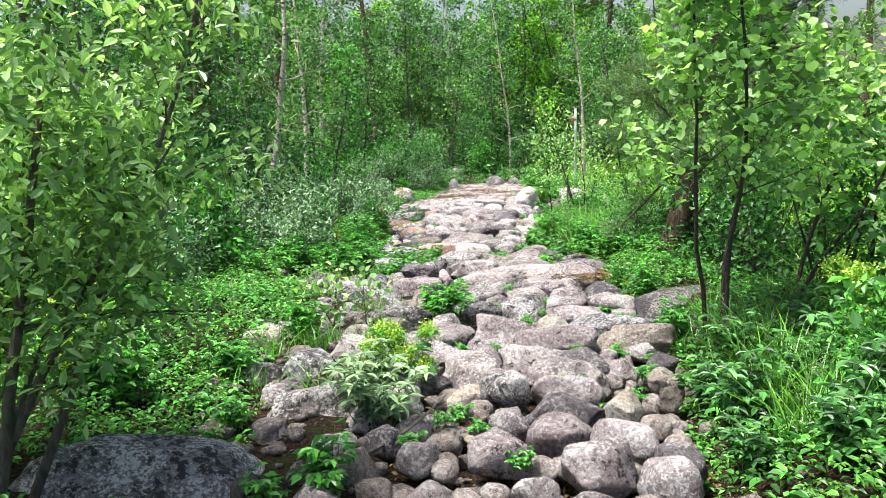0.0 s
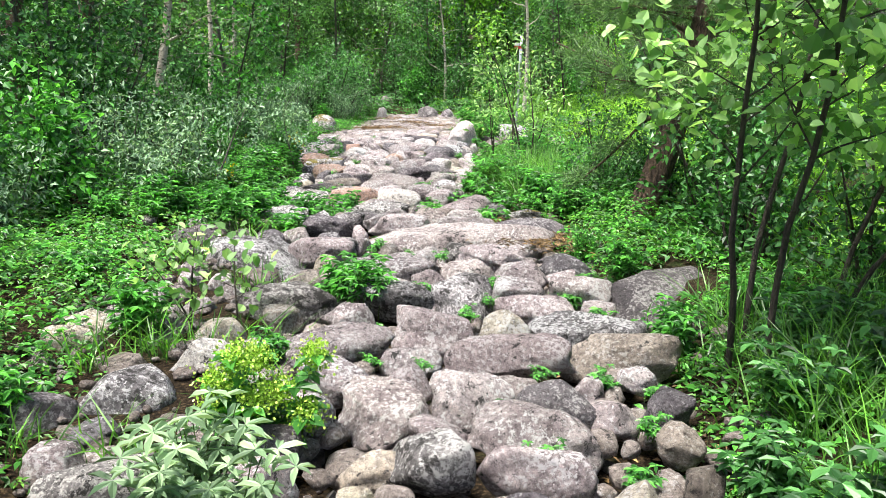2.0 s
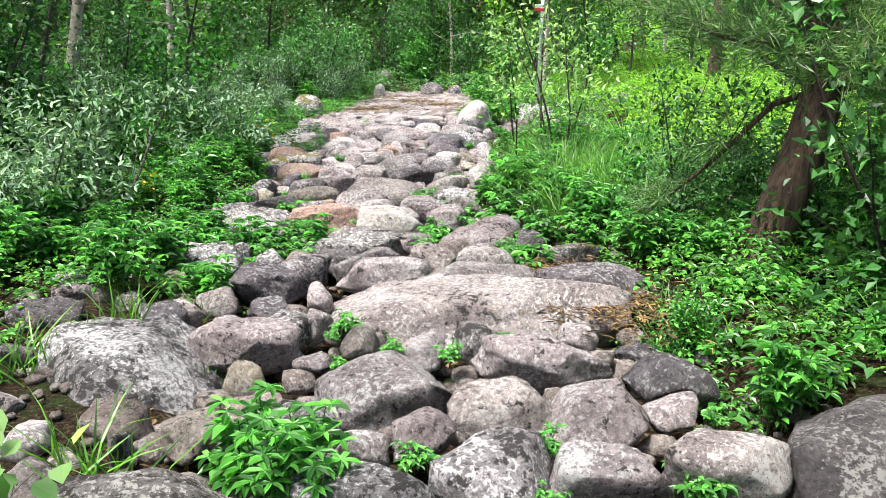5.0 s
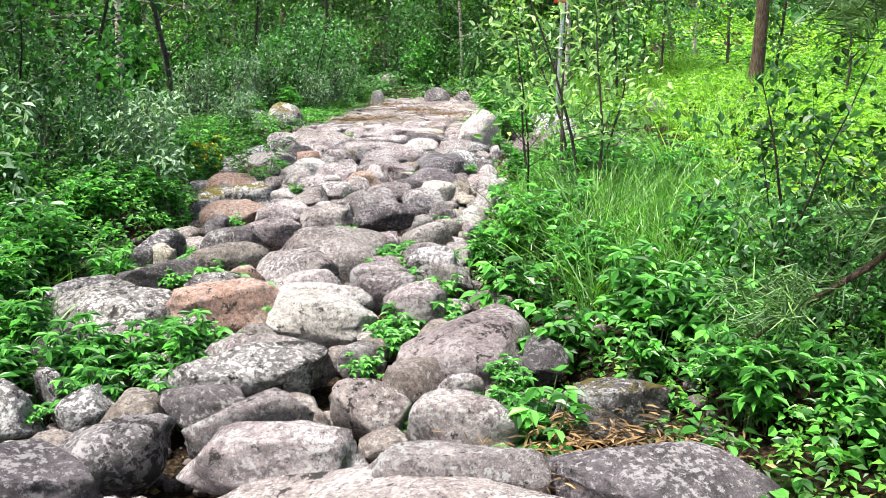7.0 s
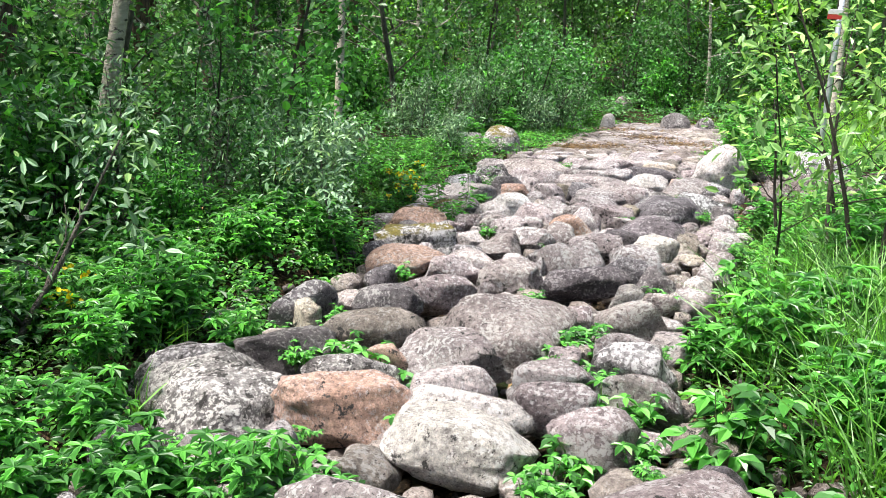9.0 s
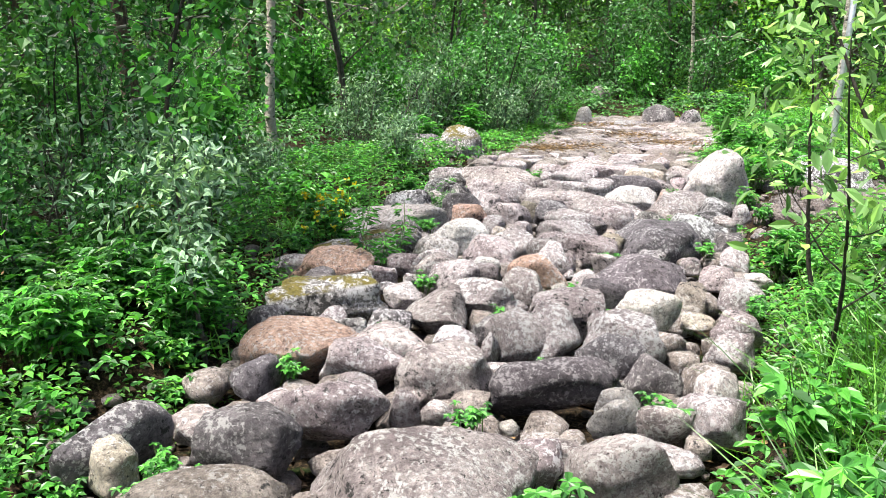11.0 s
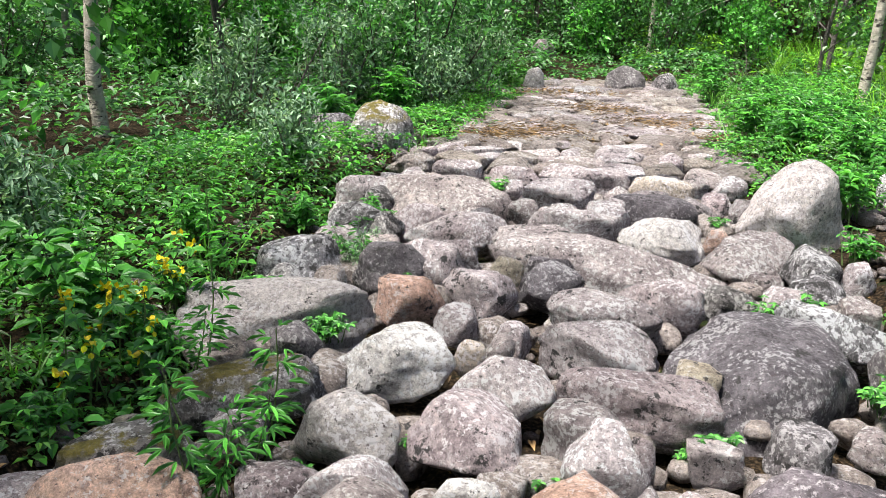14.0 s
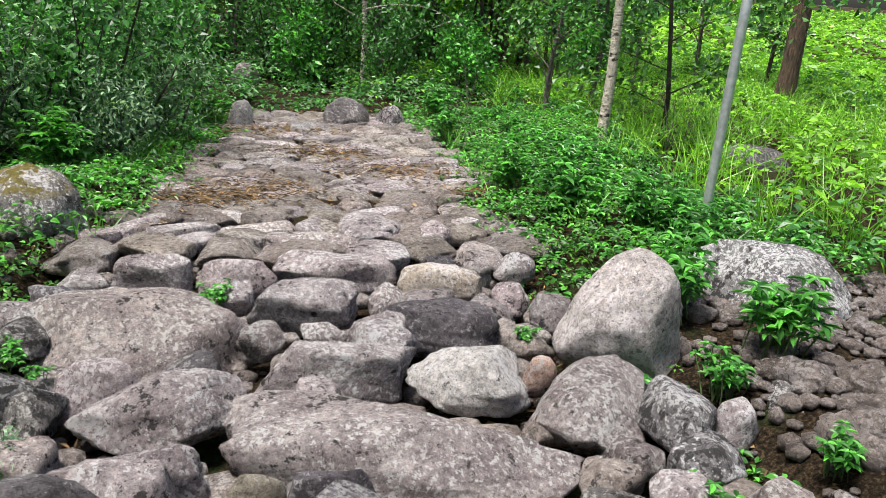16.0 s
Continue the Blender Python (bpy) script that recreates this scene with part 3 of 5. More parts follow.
stone(-0.54, 10.12, 0.19, 0.13, 0.10, 41, "n")
stone(-0.60, 10.31, 0.19, 0.12, 0.08, 39, "n")
stone(-1.13, 10.45, 0.12, 0.14, 0.09, 45, "m")
stone(1.07, 11.11, 0.19, 0.14, 0.09, -1, "n")
stone(-0.13, 11.70, 0.29, 0.14, 0.07, 19, "n")
stone(-0.64, 12.41, 0.18, 0.21, 0.13, 40, "n")
stone(-0.45, 12.44, 0.10, 0.08, 0.06, 36, "n")
stone(0.77, 12.57, 0.19, 0.10, 0.09, 3, "n")
stone(1.04, 12.64, 0.35, 0.16, 0.08, -5, "n")
stone(-0.42, 12.68, 0.18, 0.20, 0.13, 32, "n")
stone(0.51, 12.72, 0.08, 0.09, 0.05, 10, "w")
stone(0.21, 12.80, 0.15, 0.13, 0.10, 17, "n")
stone(0.09, 12.90, 0.09, 0.06, 0.05, 19, "n")
stone(1.26, 12.90, 0.29, 0.21, 0.18, -10, "n")
stone(0.35, 13.28, 0.14, 0.07, 0.05, 11, "n")
stone(1.28, 14.20, 0.20, 0.12, 0.06, -7, "y")
stone(0.60, 14.23, 0.12, 0.13, 0.07, 4, "w")
stone(-0.48, 14.36, 0.14, 0.16, 0.10, 22, "m")
stone(1.12, 14.36, 0.10, 0.12, 0.07, -22, "y")
stone(0.13, 14.42, 0.08, 0.06, 0.06, 5, "y")
stone(0.54, 14.45, 0.13, 0.15, 0.09, -6, "y")
stone(0.62, 14.52, 0.13, 0.11, 0.09, -8, "n")
stone(0.68, 14.71, 0.17, 0.20, 0.11, 3, "n")
stone(0.64, 14.89, 0.13, 0.15, 0.10, -7, "n")
stone(0.55, 14.96, 0.08, 0.09, 0.06, -5, "n")
stone(1.46, 15.03, 0.21, 0.24, 0.14, -8, "n")
stone(1.32, 15.37, 0.14, 0.16, 0.10, -18, "n")
stone(-0.37, 15.89, 0.11, 0.13, 0.08, 11, "n")
stone(0.03, 16.57, 0.14, 0.14, 0.08, 1, "y")
stone(1.17, 19.45, 0.31, 0.35, 0.22, -14, "n")
stone(0.82, 19.60, 0.44, 0.50, 0.23, -9, "n")
stone(1.43, 23.83, 0.61, 0.71, 0.21, -9, "n")
stone(0.82, 23.98, 0.78, 0.89, 0.25, -5, "n")
stone(-0.24, 24.78, 0.51, 0.59, 0.17, 1, "n")
boulder(-0.13, 3.27, 0.18, 0.14, 0.18, 4, "c")
boulder(-0.72, 3.31, 0.18, 0.18, 0.18, 12, "c")
boulder(-0.51, 3.52, 0.19, 0.11, 0.18, 8, "d")
boulder(-0.41, 3.81, 0.24, 0.23, 0.18, 7, "n")
boulder(-0.66, 4.47, 0.55, 0.31, 0.26, 8, "m")
boulder(-1.11, 5.13, 0.35, 0.27, 0.26, 19, "d")
boulder(-0.31, 5.15, 0.11, 0.07, 0.18, 7, "n")
boulder(-0.84, 5.33, 0.40, 0.32, 0.26, 15, "m")
boulder(-0.60, 5.77, 0.32, 0.26, 0.26, 11, "w")
boulder(-0.35, 5.78, 0.14, 0.05, 0.18, -5, "y")
boulder(-0.53, 5.86, 0.17, 0.21, 0.18, 20, "w")
boulder(-0.31, 5.95, 0.25, 0.09, 0.18, 13, "w")
boulder(-1.30, 6.01, 0.33, 0.23, 0.26, 11, "y")
boulder(-0.61, 6.16, 0.30, 0.26, 0.26, 19, "y")
boulder(-1.32, 6.28, 0.37, 0.24, 0.26, 17, "y")
boulder(-1.19, 6.42, 0.26, 0.26, 0.26, 10, "n")
boulder(-0.94, 6.57, 0.13, 0.05, 0.18, 5, "w")
boulder(-1.17, 6.70, 0.27, 0.24, 0.26, 15, "n")
boulder(-0.35, 6.83, 0.73, 0.29, 0.26, 13, "m")
boulder(2.15, 7.07, 0.97, 1.06, 0.50, -20, "d")
boulder(-0.49, 7.30, 0.17, 0.06, 0.18, -83, "m")
boulder(-0.71, 8.04, 0.80, 0.73, 0.50, 16, "m")
boulder(-1.22, 8.17, 0.17, 0.14, 0.18, 19, "d")
boulder(-0.68, 8.53, 0.26, 0.16, 0.26, 13, "d")
boulder(-1.30, 8.70, 0.42, 0.24, 0.26, 18, "d")
boulder(2.32, 8.97, 0.19, 0.24, 0.18, -18, "n")
boulder(-0.92, 9.73, 0.79, 0.28, 0.26, 8, "m")
boulder(2.11, 16.83, 0.18, 0.18, 0.18, -32, "d")
boulder(1.81, 17.00, 0.17, 0.19, 0.18, -28, "n")
boulder(2.08, 17.05, 0.19, 0.24, 0.18, -30, "m")
boulder(-1.28, 3.42, 1.45, 0.9, 0.66, 24, "m", 0.12)
boulder(2.01, 8.23, 0.20, 0.19, 0.11, -24, "d")
boulder(2.81, 8.93, 0.31, 0.33, 0.16, -30, "d")
boulder(1.62, 9.20, 0.73, 0.46, 0.23, -14, "d")
boulder(1.76, 9.35, 0.19, 0.08, 0.07, -20, "m")
boulder(1.63, 9.35, 0.13, 0.07, 0.06, -17, "m")
boulder(1.98, 9.50, 0.17, 0.16, 0.12, -24, "n")
boulder(-1.20, 14.59, 0.33, 0.25, 0.17, 34, "n")
boulder(1.57, 14.83, 0.21, 0.20, 0.10, -9, "n")
boulder(1.70, 15.13, 0.18, 0.20, 0.10, -11, "n")
boulder(1.91, 16.48, 0.14, 0.16, 0.10, -46, "n")
boulder(2.50, 17.14, 0.11, 0.13, 0.08, -45, "n")
boulder(1.68, 17.70, 0.68, 0.60, 0.66, -29, "w", 0.38)
boulder(2.64, 18.15, 1.00, 0.75, 0.52, -34, "m", 0.28)
boulder(-1.20, 19.64, 0.74, 0.62, 0.62, 11, "o", 0.33)
boulder(-1.64, 19.68, 0.71, 0.64, 0.50, 15, "m", 0.26)
boulder(2.02, 20.62, 0.25, 0.28, 0.11, -19, "r")
boulder(5.16, 22.02, 0.83, 0.75, 0.41, -35, "d", 0.21)
boulder(-0.01, 24.22, 0.32, 0.28, 0.42, 0, "w", 0.24)
boulder(1.77, 24.59, 0.41, 0.37, 0.43, -10, "m", 0.22)
boulder(1.20, 24.63, 0.71, 0.64, 0.53, -7, "d", 0.28)
boulder(2.79, 25.01, 0.52, 0.60, 0.21, -15, "n")
boulder(0.05, 28.15, 0.62, 0.50, 0.70, 0, "n", 0.40)


# ---- cobbled stretch ----
def fill_gaps():
    """Small stones wedged into the gaps that the large ones leave."""
    g = np.random.default_rng(77)
    left_to_lay = 110
    for least in (0.13, 0.085, 0.055):
        for _ in range(3500):
            y = g.uniform(3.1, 19.0)
            left, right = path_edges(y)
            x = g.uniform(left - (0.9 if y < 9.5 else 0.0), right)
            room = min(math.hypot(x - a, y - b) - r for a, b, r in laid)
            if room > least and left_to_lay:
                size = min(room, 0.11) * g.uniform(1.8, 2.3)
                stone(x, y, size, size * g.uniform(0.7, 1.1), size * 0.8, g.uniform(0, 90), "nnncmdn"[g.integers(7)], g.uniform(-0.03, 0.03))
                left_to_lay -= 1


def lay_start():
    """The first stones, on which the walk sets out."""
    g = np.random.default_rng(78)
    y = -2.4
    while y < 2.7:
        left, right = path_edges(y)
        for x in (left + 0.12, (left + right) / 2, right - 0.15):
            wide = g.uniform(0.34, 0.52)
            stone(x + g.normal(0, 0.05), y + g.normal(0, 0.1), wide, wide * g.uniform(0.75, 1.1), 0.25, g.uniform(0, 90), "nnym"[g.integers(4)], 0.02)
        y += g.uniform(0.42, 0.55)


fill_gaps()
lay_start()
cobbled_path = tagged(new("cobbled_path"), "flat stretch of close-set worn stone slabs", "cobbles", kind="structure")


def build_cobbles():
    """Flat, close-set slabs, each a thin uneven plate."""
    g = np.random.default_rng(5)
    plates = [rock_mesh("cobble", 1, 1, 0.3, 900 + k, ROCK["ccn"[k % 3]], 3, 8.0) for k in range(15)]
    y = 19.15
    while y < 25.4:
        depth = g.uniform(0.15, 0.32)
        left, right = path_edges(y)
        x = left - g.uniform(0, 0.25)
        while x < right:
            wide = g.uniform(0.18, 0.52)
            ob = new("cobble", plates[g.integers(15)])
            turn = g.normal(0, 9) + (180 if g.random() < 0.5 else 0)
            ob.matrix_world = pose(x + wide / 2, y + g.normal(0, 0.05), float(path_top(y)) - 0.056 + g.normal(0, 0.004), g.normal(0, 1.2), g.normal(0, 1.2), turn) @ Matrix.Diagonal((wide * 1.17, depth * 1.42, 0.45, 1))
            ob.parent = cobbled_path
            x += wide
        y += depth


build_cobbles()


# ---- pebbles and litter ----
def gap_stones(g):
    """Fist-sized stones packed into the joints."""
    ball, faces = BALLS[2]
    put_at = []
    for _ in range(5000):
        y = g.uniform(2.6, 19.2)
        left, right = path_edges(y)
        x = g.uniform(left - (1.5 if y < 9.5 else 0.05), right)
        size = g.uniform(0.04, 0.10)
        if min(math.hypot(x - a, y - b) - q for a, b, q in laid) > 0.035 and all((x - a) ** 2 + (y - b) ** 2 > (0.8 * (size + q)) ** 2 for a, b, q in put_at):
            put_at.append((x, y, size))
    n = len(put_at)
    spot = np.array(put_at)
    v = ball[None] / ((np.abs(ball) ** 3).sum(1)[None, :, None] ** (1 / 3)) * spot[:, 2, None, None] * g.uniform(0.75, 1.25, (n, 1, 3)) * (1.2, 1, 0.75)
    for _ in range(9):
        face = unit(g.normal(0, 1, (n, 3)))
        over = np.maximum(np.einsum("nvk,nk->nv", v, face) - spot[:, 2, None] * g.uniform(0.7, 1.0, (n, 1)), 0)
        v = v - over[:, :, None] * face[:, None]
    v = v * (1 + g.normal(0, 0.02, (n, len(ball), 1)))
    v = v + np.stack([spot[:, 0], spot[:, 1], path_top(spot[:, 1]) - g.uniform(0.13, 0.23, n)], 1)[:, None]
    f = (np.arange(n)[:, None, None] * len(ball) + np.array(faces)[None]).reshape(-1, 3)
    tagged(mesh_object("gap_stones", v.reshape(-1, 3), f, ROCK["c"], smooth=True), "small grey stones wedged between the boulders", "gap stones", kind="stuff")


def build_pebbles():
    g = np.random.default_rng(3)
    ball, faces = BALLS[1]
    n = 6000
    y = g.uniform(-2.5, 25, n)
    left, right = path_edges(y)
    reach = np.where(y < 9.3, 1.4, 0.5)
    x = left - reach + (right - left + reach + 0.4) * g.uniform(0, 1, n)
    m = 900
    x[:m], y[:m] = g.uniform(1.9, 3.6, m), g.uniform(16.6, 18.2, m)
    size = g.gamma(3, 0.0105, n)[:, None, None] * g.uniform(0.7, 1.3, (n, 1, 3)) * (1, 1, 0.7)
    v = ball[None] * size * (1 + g.normal(0, 0.09, (n, len(ball), 1)))
    v = v + np.stack([x, y, ground_z(x, y) + 0.015], 1)[:, None]
    f = (np.arange(n)[:, None, None] * len(ball) + np.array(faces)[None]).reshape(-1, 3)
    ob = mesh_object("pebbles", v.reshape(-1, 3), f, ROCK["c"], smooth=True)
    tagged(ob, "small grey pebbles lying between the stones", "pebbles", kind="stuff")
    gap_stones(g)
    n = 7000
    y = g.uniform(2.5, 26, n)
    left, right = path_edges(y)
    x = left + (right - left) * g.uniform(-0.15, 1.1, n)
    at = np.stack([x, y, ground_z(x, y) + 0.02], 1)
    way = np.stack([g.normal(0, 1, n), g.normal(0, 1, n), g.normal(0, 0.25, n)], 1)
    v, f = leaf_verts(at, way, g.normal(0, 0.3, (n, 3)) + (0, 0, 1), g.uniform(0.03, 0.07, n), g.uniform(0.006, 0.03, n), False)
    patches = ((1.62, 8.75, 0.22), (1.85, 8.5, 0.25), (0.1, 20.6, 0.3), (-0.25, 20.3, 0.22), (1.95, 20.6, 0.16), (1.5, 9.4, 0.2), (0.75, 22.3, 0.3), (0.4, 23.6, 0.35), (1.3, 21.4, 0.3))
    for x, y, r in patches:
        n = 500
        at = np.stack([x + g.normal(0, r, n), y + g.normal(0, r * 0.7, n), np.zeros(n)], 1)
        at[:, 2] = np.maximum(ground_z(at[:, 0], at[:, 1]) + 0.02, path_top(at[:, 1]) + (0.012 if y > 19 else -0.03))
        way = np.stack([g.normal(0, 1, n), g.normal(0, 1, n), g.normal(0, 0.15, n)], 1)
        v2, f2 = leaf_verts(at, way, g.normal(0, 0.3, (n, 3)) + (0, 0, 1), g.uniform(0.04, 0.09, n), g.uniform(0.004, 0.015, n), False)
        f = np.concatenate([f, f2 + len(v)])
        v = np.concatenate([v, v2])
    tagged(mesh_object("dry_leaf_litter", v, f, LITTER), "dry brown leaves and needles between stones", "leaf litter", kind="stuff")


build_pebbles()


# ---- plants ----
def clear_of_rocks(x, y):
    """True where no larger rock lies."""
    free = np.ones(np.shape(x), bool)
    for a, b, r in laid:
        if r > 0.13:
            free &= (x - a) ** 2 + (y - b) ** 2 > (0.84 * r) ** 2
    return free & ~((np.abs(x - 2.9) < 1.1) & (np.abs(y - 17.1) < 0.95))


def thing(name, label, category, group="", kind=""):
    return tagged(new(name), label, category, group, kind)


def broadleaf(name, label, height, radius, seed, bark, leaf, lean=(0, 0), stems=1, limbs=14, low=0.25, leaves=2500, size=0.05, spread=0.38, slim=0.62, full=False, category="tree", group="", twigs=True, wobble=0.05):
    """A tree, sapling or shrub: tapered crooked stems, limbs, and many separate leaves."""
    g = np.random.default_rng(seed)
    ob = thing(name, label, category, group)
    stem, wood, spots, outs = [], [], [], []
    for s in range(stems):
        tilt = g.normal(0, 0.22 if stems > 1 else 0.03, 2)
        start = (g.normal(0, 0.10 * (stems > 1)), g.normal(0, 0.10 * (stems > 1)), -0.15)
        tall = height * (1 if s == 0 else g.uniform(0.65, 1))
        trunk = crooked(start, (lean[0] + tilt[0], lean[1] + tilt[1], 1), tall, 12, wobble, g, 0.03)
        stem.append(tube(trunk, np.linspace(radius, radius * 0.16, 13) * (1 if s == 0 else g.uniform(0.6, 0.95)), 8))
        for k in range(limbs):
            f = low + (0.97 - low) * (k + g.uniform(0, 1)) / limbs
            turn = k * 2.4 + g.uniform(-0.5, 0.5) + s
            long = tall * spread * (1.05 - 0.75 * f) * g.uniform(0.6, 1.25)
            limb = crooked(along(trunk, f), (math.cos(turn), math.sin(turn), g.uniform(0.25, 0.9)), long, 5, 0.16, g, 0.02)
            thick = radius * 0.4 * (1.1 - f)
            wood.append(tube(limb, np.linspace(thick, thick * 0.2, 6), 5 if twigs else 3))
            for _ in range(3):
                q = along(limb, g.uniform(0.3, 0.9))
                twig = crooked(q, g.normal(0, 1, 3) + unit(limb[-1] - limb[0]) + (0, 0, 0.1), long * g.uniform(0.25, 0.5), 3, 0.2, g)
                if twigs:
                    wood.append(tube(twig, np.linspace(thick * 0.35, thick * 0.1, 4), 4))
                for w in np.linspace(0.15, 1, 9):
                    spots.append(along(twig, w))
                    outs.append(unit(twig[-1] - twig[0]))
            for w in np.linspace(0.35, 1, 8):
                spots.append(along(limb, w))
                outs.append(unit(limb[-1] - limb[0]))
    for s in stem:
        mesh_object("trunk" if stems == 1 else "stem", *s, bark, ob, smooth=True)
    tagged(mesh_object("branchwork", *joined(wood), bark, ob, smooth=True), kind="stuff")
    pick = g.integers(0, len(spots), leaves)
    at, way = np.array(spots)[pick], np.array(outs)[pick]
    at = at + g.normal(0, size * 1.1, (leaves, 3))
    way = way * 0.7 + g.normal(0, 0.7, (leaves, 3)) + (0, 0, -0.15)
    up = g.normal(0, 0.45, (leaves, 3)) + (0, 0, 1)
    long = size * g.uniform(0.6, 1.25, leaves)
    v, f = leaf_verts(at, way, up, long, long * slim, full)
    mesh_object("crown", v, f, leaf, ob)
    return ob


def conifer(name, label, height, radius, seed, lean=(0, 0), bend=0.0, low=0.35, limbs=46, tufts=11, reach=0.2, inner=0.25, thick=0.010, per=30, category="tree", group=""):
    g = np.random.default_rng(seed)
    ob = thing(name, label, category, group)
    trunk = [np.array((0, 0, -0.2))]
    d = unit(np.array((lean[0], lean[1], 1.0)))
    for k in range(14):
        d = unit(d + (-lean[0] * bend, -lean[1] * bend, 0.0) + g.normal(0, 0.02, 3))
        trunk.append(trunk[-1] + d * (height + 0.2) / 14)
    trunk = np.array(trunk)
    wood, at, way = [], [], []
    for k in range(limbs):
        f = low + (0.98 - low) * ((k + g.uniform(0, 1)) / limbs) ** 1.6
        turn = k * 2.4 + g.uniform(-0.4, 0.4)
        long = height * reach * (1.1 - 0.8 * f) * g.uniform(0.6, 1.2)
        limb = crooked(along(trunk, f), (math.cos(turn), math.sin(turn), g.uniform(-0.15, 0.35)), long, 5, 0.14, g)
        wood.append(tube(limb, np.linspace(radius * 0.15, radius * 0.04, 6), 5))
        for _ in range(tufts):
            q = along(limb, g.uniform(inner, 1)) + g.normal(0, 0.07, 3)
            n = per
            at.append(np.repeat(q[None], n, 0) + g.normal(0, 0.03, (n, 3)))
            way.append(g.normal(0, 1, (n, 3)) + unit(limb[-1] - limb[0]) * 0.9 + (0, 0, 0.3))
    mesh_object("trunk", *tube(trunk, np.linspace(radius, radius * 0.12, 15) * np.r_[1.25, np.ones(14)], 10), BARK_PINE, ob, smooth=True)
    tagged(mesh_object("branchwork", *joined(wood), BARK_PINE, ob, smooth=True), kind="stuff")
    at, way = np.concatenate(at), np.concatenate(way)
    v, f = leaf_verts(at, way, g.normal(0, 1, at.shape), g.uniform(0.07, 0.13, len(at)), thick, False, 0.0)
    mesh_object("crown", v, f, NEEDLE, ob)
    return ob


def herb(name, label, seed, stems=14, height=0.3, leaf=0.07, mat=None, fingers=5, flower=None, slim=0.5, tiers=3, lean=0.45):
    """A clump of herbs: thin stems with fingered leaves, some with a flower head."""
    g = np.random.default_rng(seed)
    ob = thing(name, label, "plant", "herbs along the path")
    wood, at, way, ups = [], [], [], []
    heads = []
    for s in range(stems):
        turn, tilt = g.uniform(0, 6.28), g.uniform(0, lean)
        tall = height * g.uniform(0.55, 1.15)
        stalk = crooked((g.normal(0, 0.04), g.normal(0, 0.04), -0.03), (math.cos(turn) * tilt, math.sin(turn) * tilt, 1), tall, 4, 0.08, g)
        wood.append(tube(stalk, np.linspace(0.004, 0.002, 5), 4))
        for k in range(tiers):
            q = along(stalk, 0.45 + 0.55 * (k + 1) / tiers if tiers > 1 else 1.0)
            around = g.uniform(0, 6.28)
            out = np.array((math.cos(around), math.sin(around), g.uniform(-0.1, 0.35)))
            tip = q + out * leaf * g.uniform(0.2, 0.8)
            for j in range(fingers):
                a = around + (j - (fingers - 1) / 2) * (1.15 if fingers > 3 else 0.8)
                at.append(tip)
                way.append((math.cos(a), math.sin(a), g.uniform(-0.25, 0.2)))
                ups.append((g.normal(0, 0.2), g.normal(0, 0.2), 1))
        heads.append(stalk[-1])
    tagged(mesh_object("stalk", *joined(wood), STEM, ob), kind="stuff")
    n = len(at)
    long = leaf * g.uniform(0.6, 1.2, n)
    v, f = leaf_verts(np.array(at), np.array(way), np.array(ups), long, long * slim, True, 0.2)
    mesh_object("foliage", v, f, mat or HERB_LEAF, ob)
    if flower:
        fmat, per, size, spread = flower
        q = np.repeat(np.array(heads), per, 0) + g.normal(0, spread, (len(heads) * per, 3))
        v, f = leaf_verts(q, g.normal(0, 1, q.shape) + (0, 0, 0.6), g.normal(0, 1, q.shape), size, size * 0.8, True)
        tagged(mesh_object("flower_head", v, f, fmat, ob), kind="stuff")
    return ob


def put(ob, x, y, turn=0.0, size=1.0, copy=True, sink=0.0):
    m = pose(x, y, float(ground_z(x, y)) - sink, 0, 0, turn) @ Matrix.Scale(size, 4)
    if copy:
        return copy_thing(ob, m)
    ob.matrix_world = m
    return ob


class Kind:
    """Several plants of one sort; the first use of each is the plant itself, later ones are copies."""

    def __init__(self, plants):
        self.plants, self.used = plants, set()

    def put(self, x, y, which=None, turn=None, size=1.0, sink=0.0):
        k = rnd.randrange(len(self.plants)) if which is None else which
        turn = rnd.uniform(0, 360) if turn is None else turn
        first = k not in self.used
        self.used.add(k)
        return put(self.plants[k], x, y, turn, size, not first, sink)


# The tree kinds.
forest_birches = Kind([broadleaf("birch", "slender leafy birch in the forest", h, r, 100 + k, bark, leaf, limbs=16, low=0.1, leaves=2100, size=0.112, twigs=False, spread=0.36, slim=0.72, group="forest birches") for k, (h, r, bark, leaf) in enumerate([(6.5, 0.05, BARK_GREY, SHADED_LEAF), (7.5, 0.06, BARK_BIRCH, SHADED_LEAF), (5.5, 0.04, BARK_DARK, BIRCH_LEAF), (6.0, 0.05, BARK_GREY, BIRCH_LEAF)])])
# Their sunlit look comes partly from the lighter leaf colour.
bright_birches = Kind([broadleaf("young_birch", "sunlit young birch with yellow-green leaves", h, 0.028, 120 + k, BARK_DARK, SUNLIT_LEAF, limbs=14, low=0.12, leaves=1800, size=0.082, twigs=False, spread=0.34, slim=0.7, group="young birches at the meadow") for k, h in enumerate((4.2, 5.0, 3.6))])
willows = Kind([broadleaf("willow_shrub", "grey-green willow shrub with narrow downy leaves", h, 0.02, 140 + k, BARK_GREY, WILLOW_LEAF, stems=6, limbs=7, low=0.15, leaves=1900, size=0.07, spread=0.42, slim=0.36, full=True, category="shrub", group="willow shrubs") for k, h in enumerate((1.25, 1.5, 1.0))])
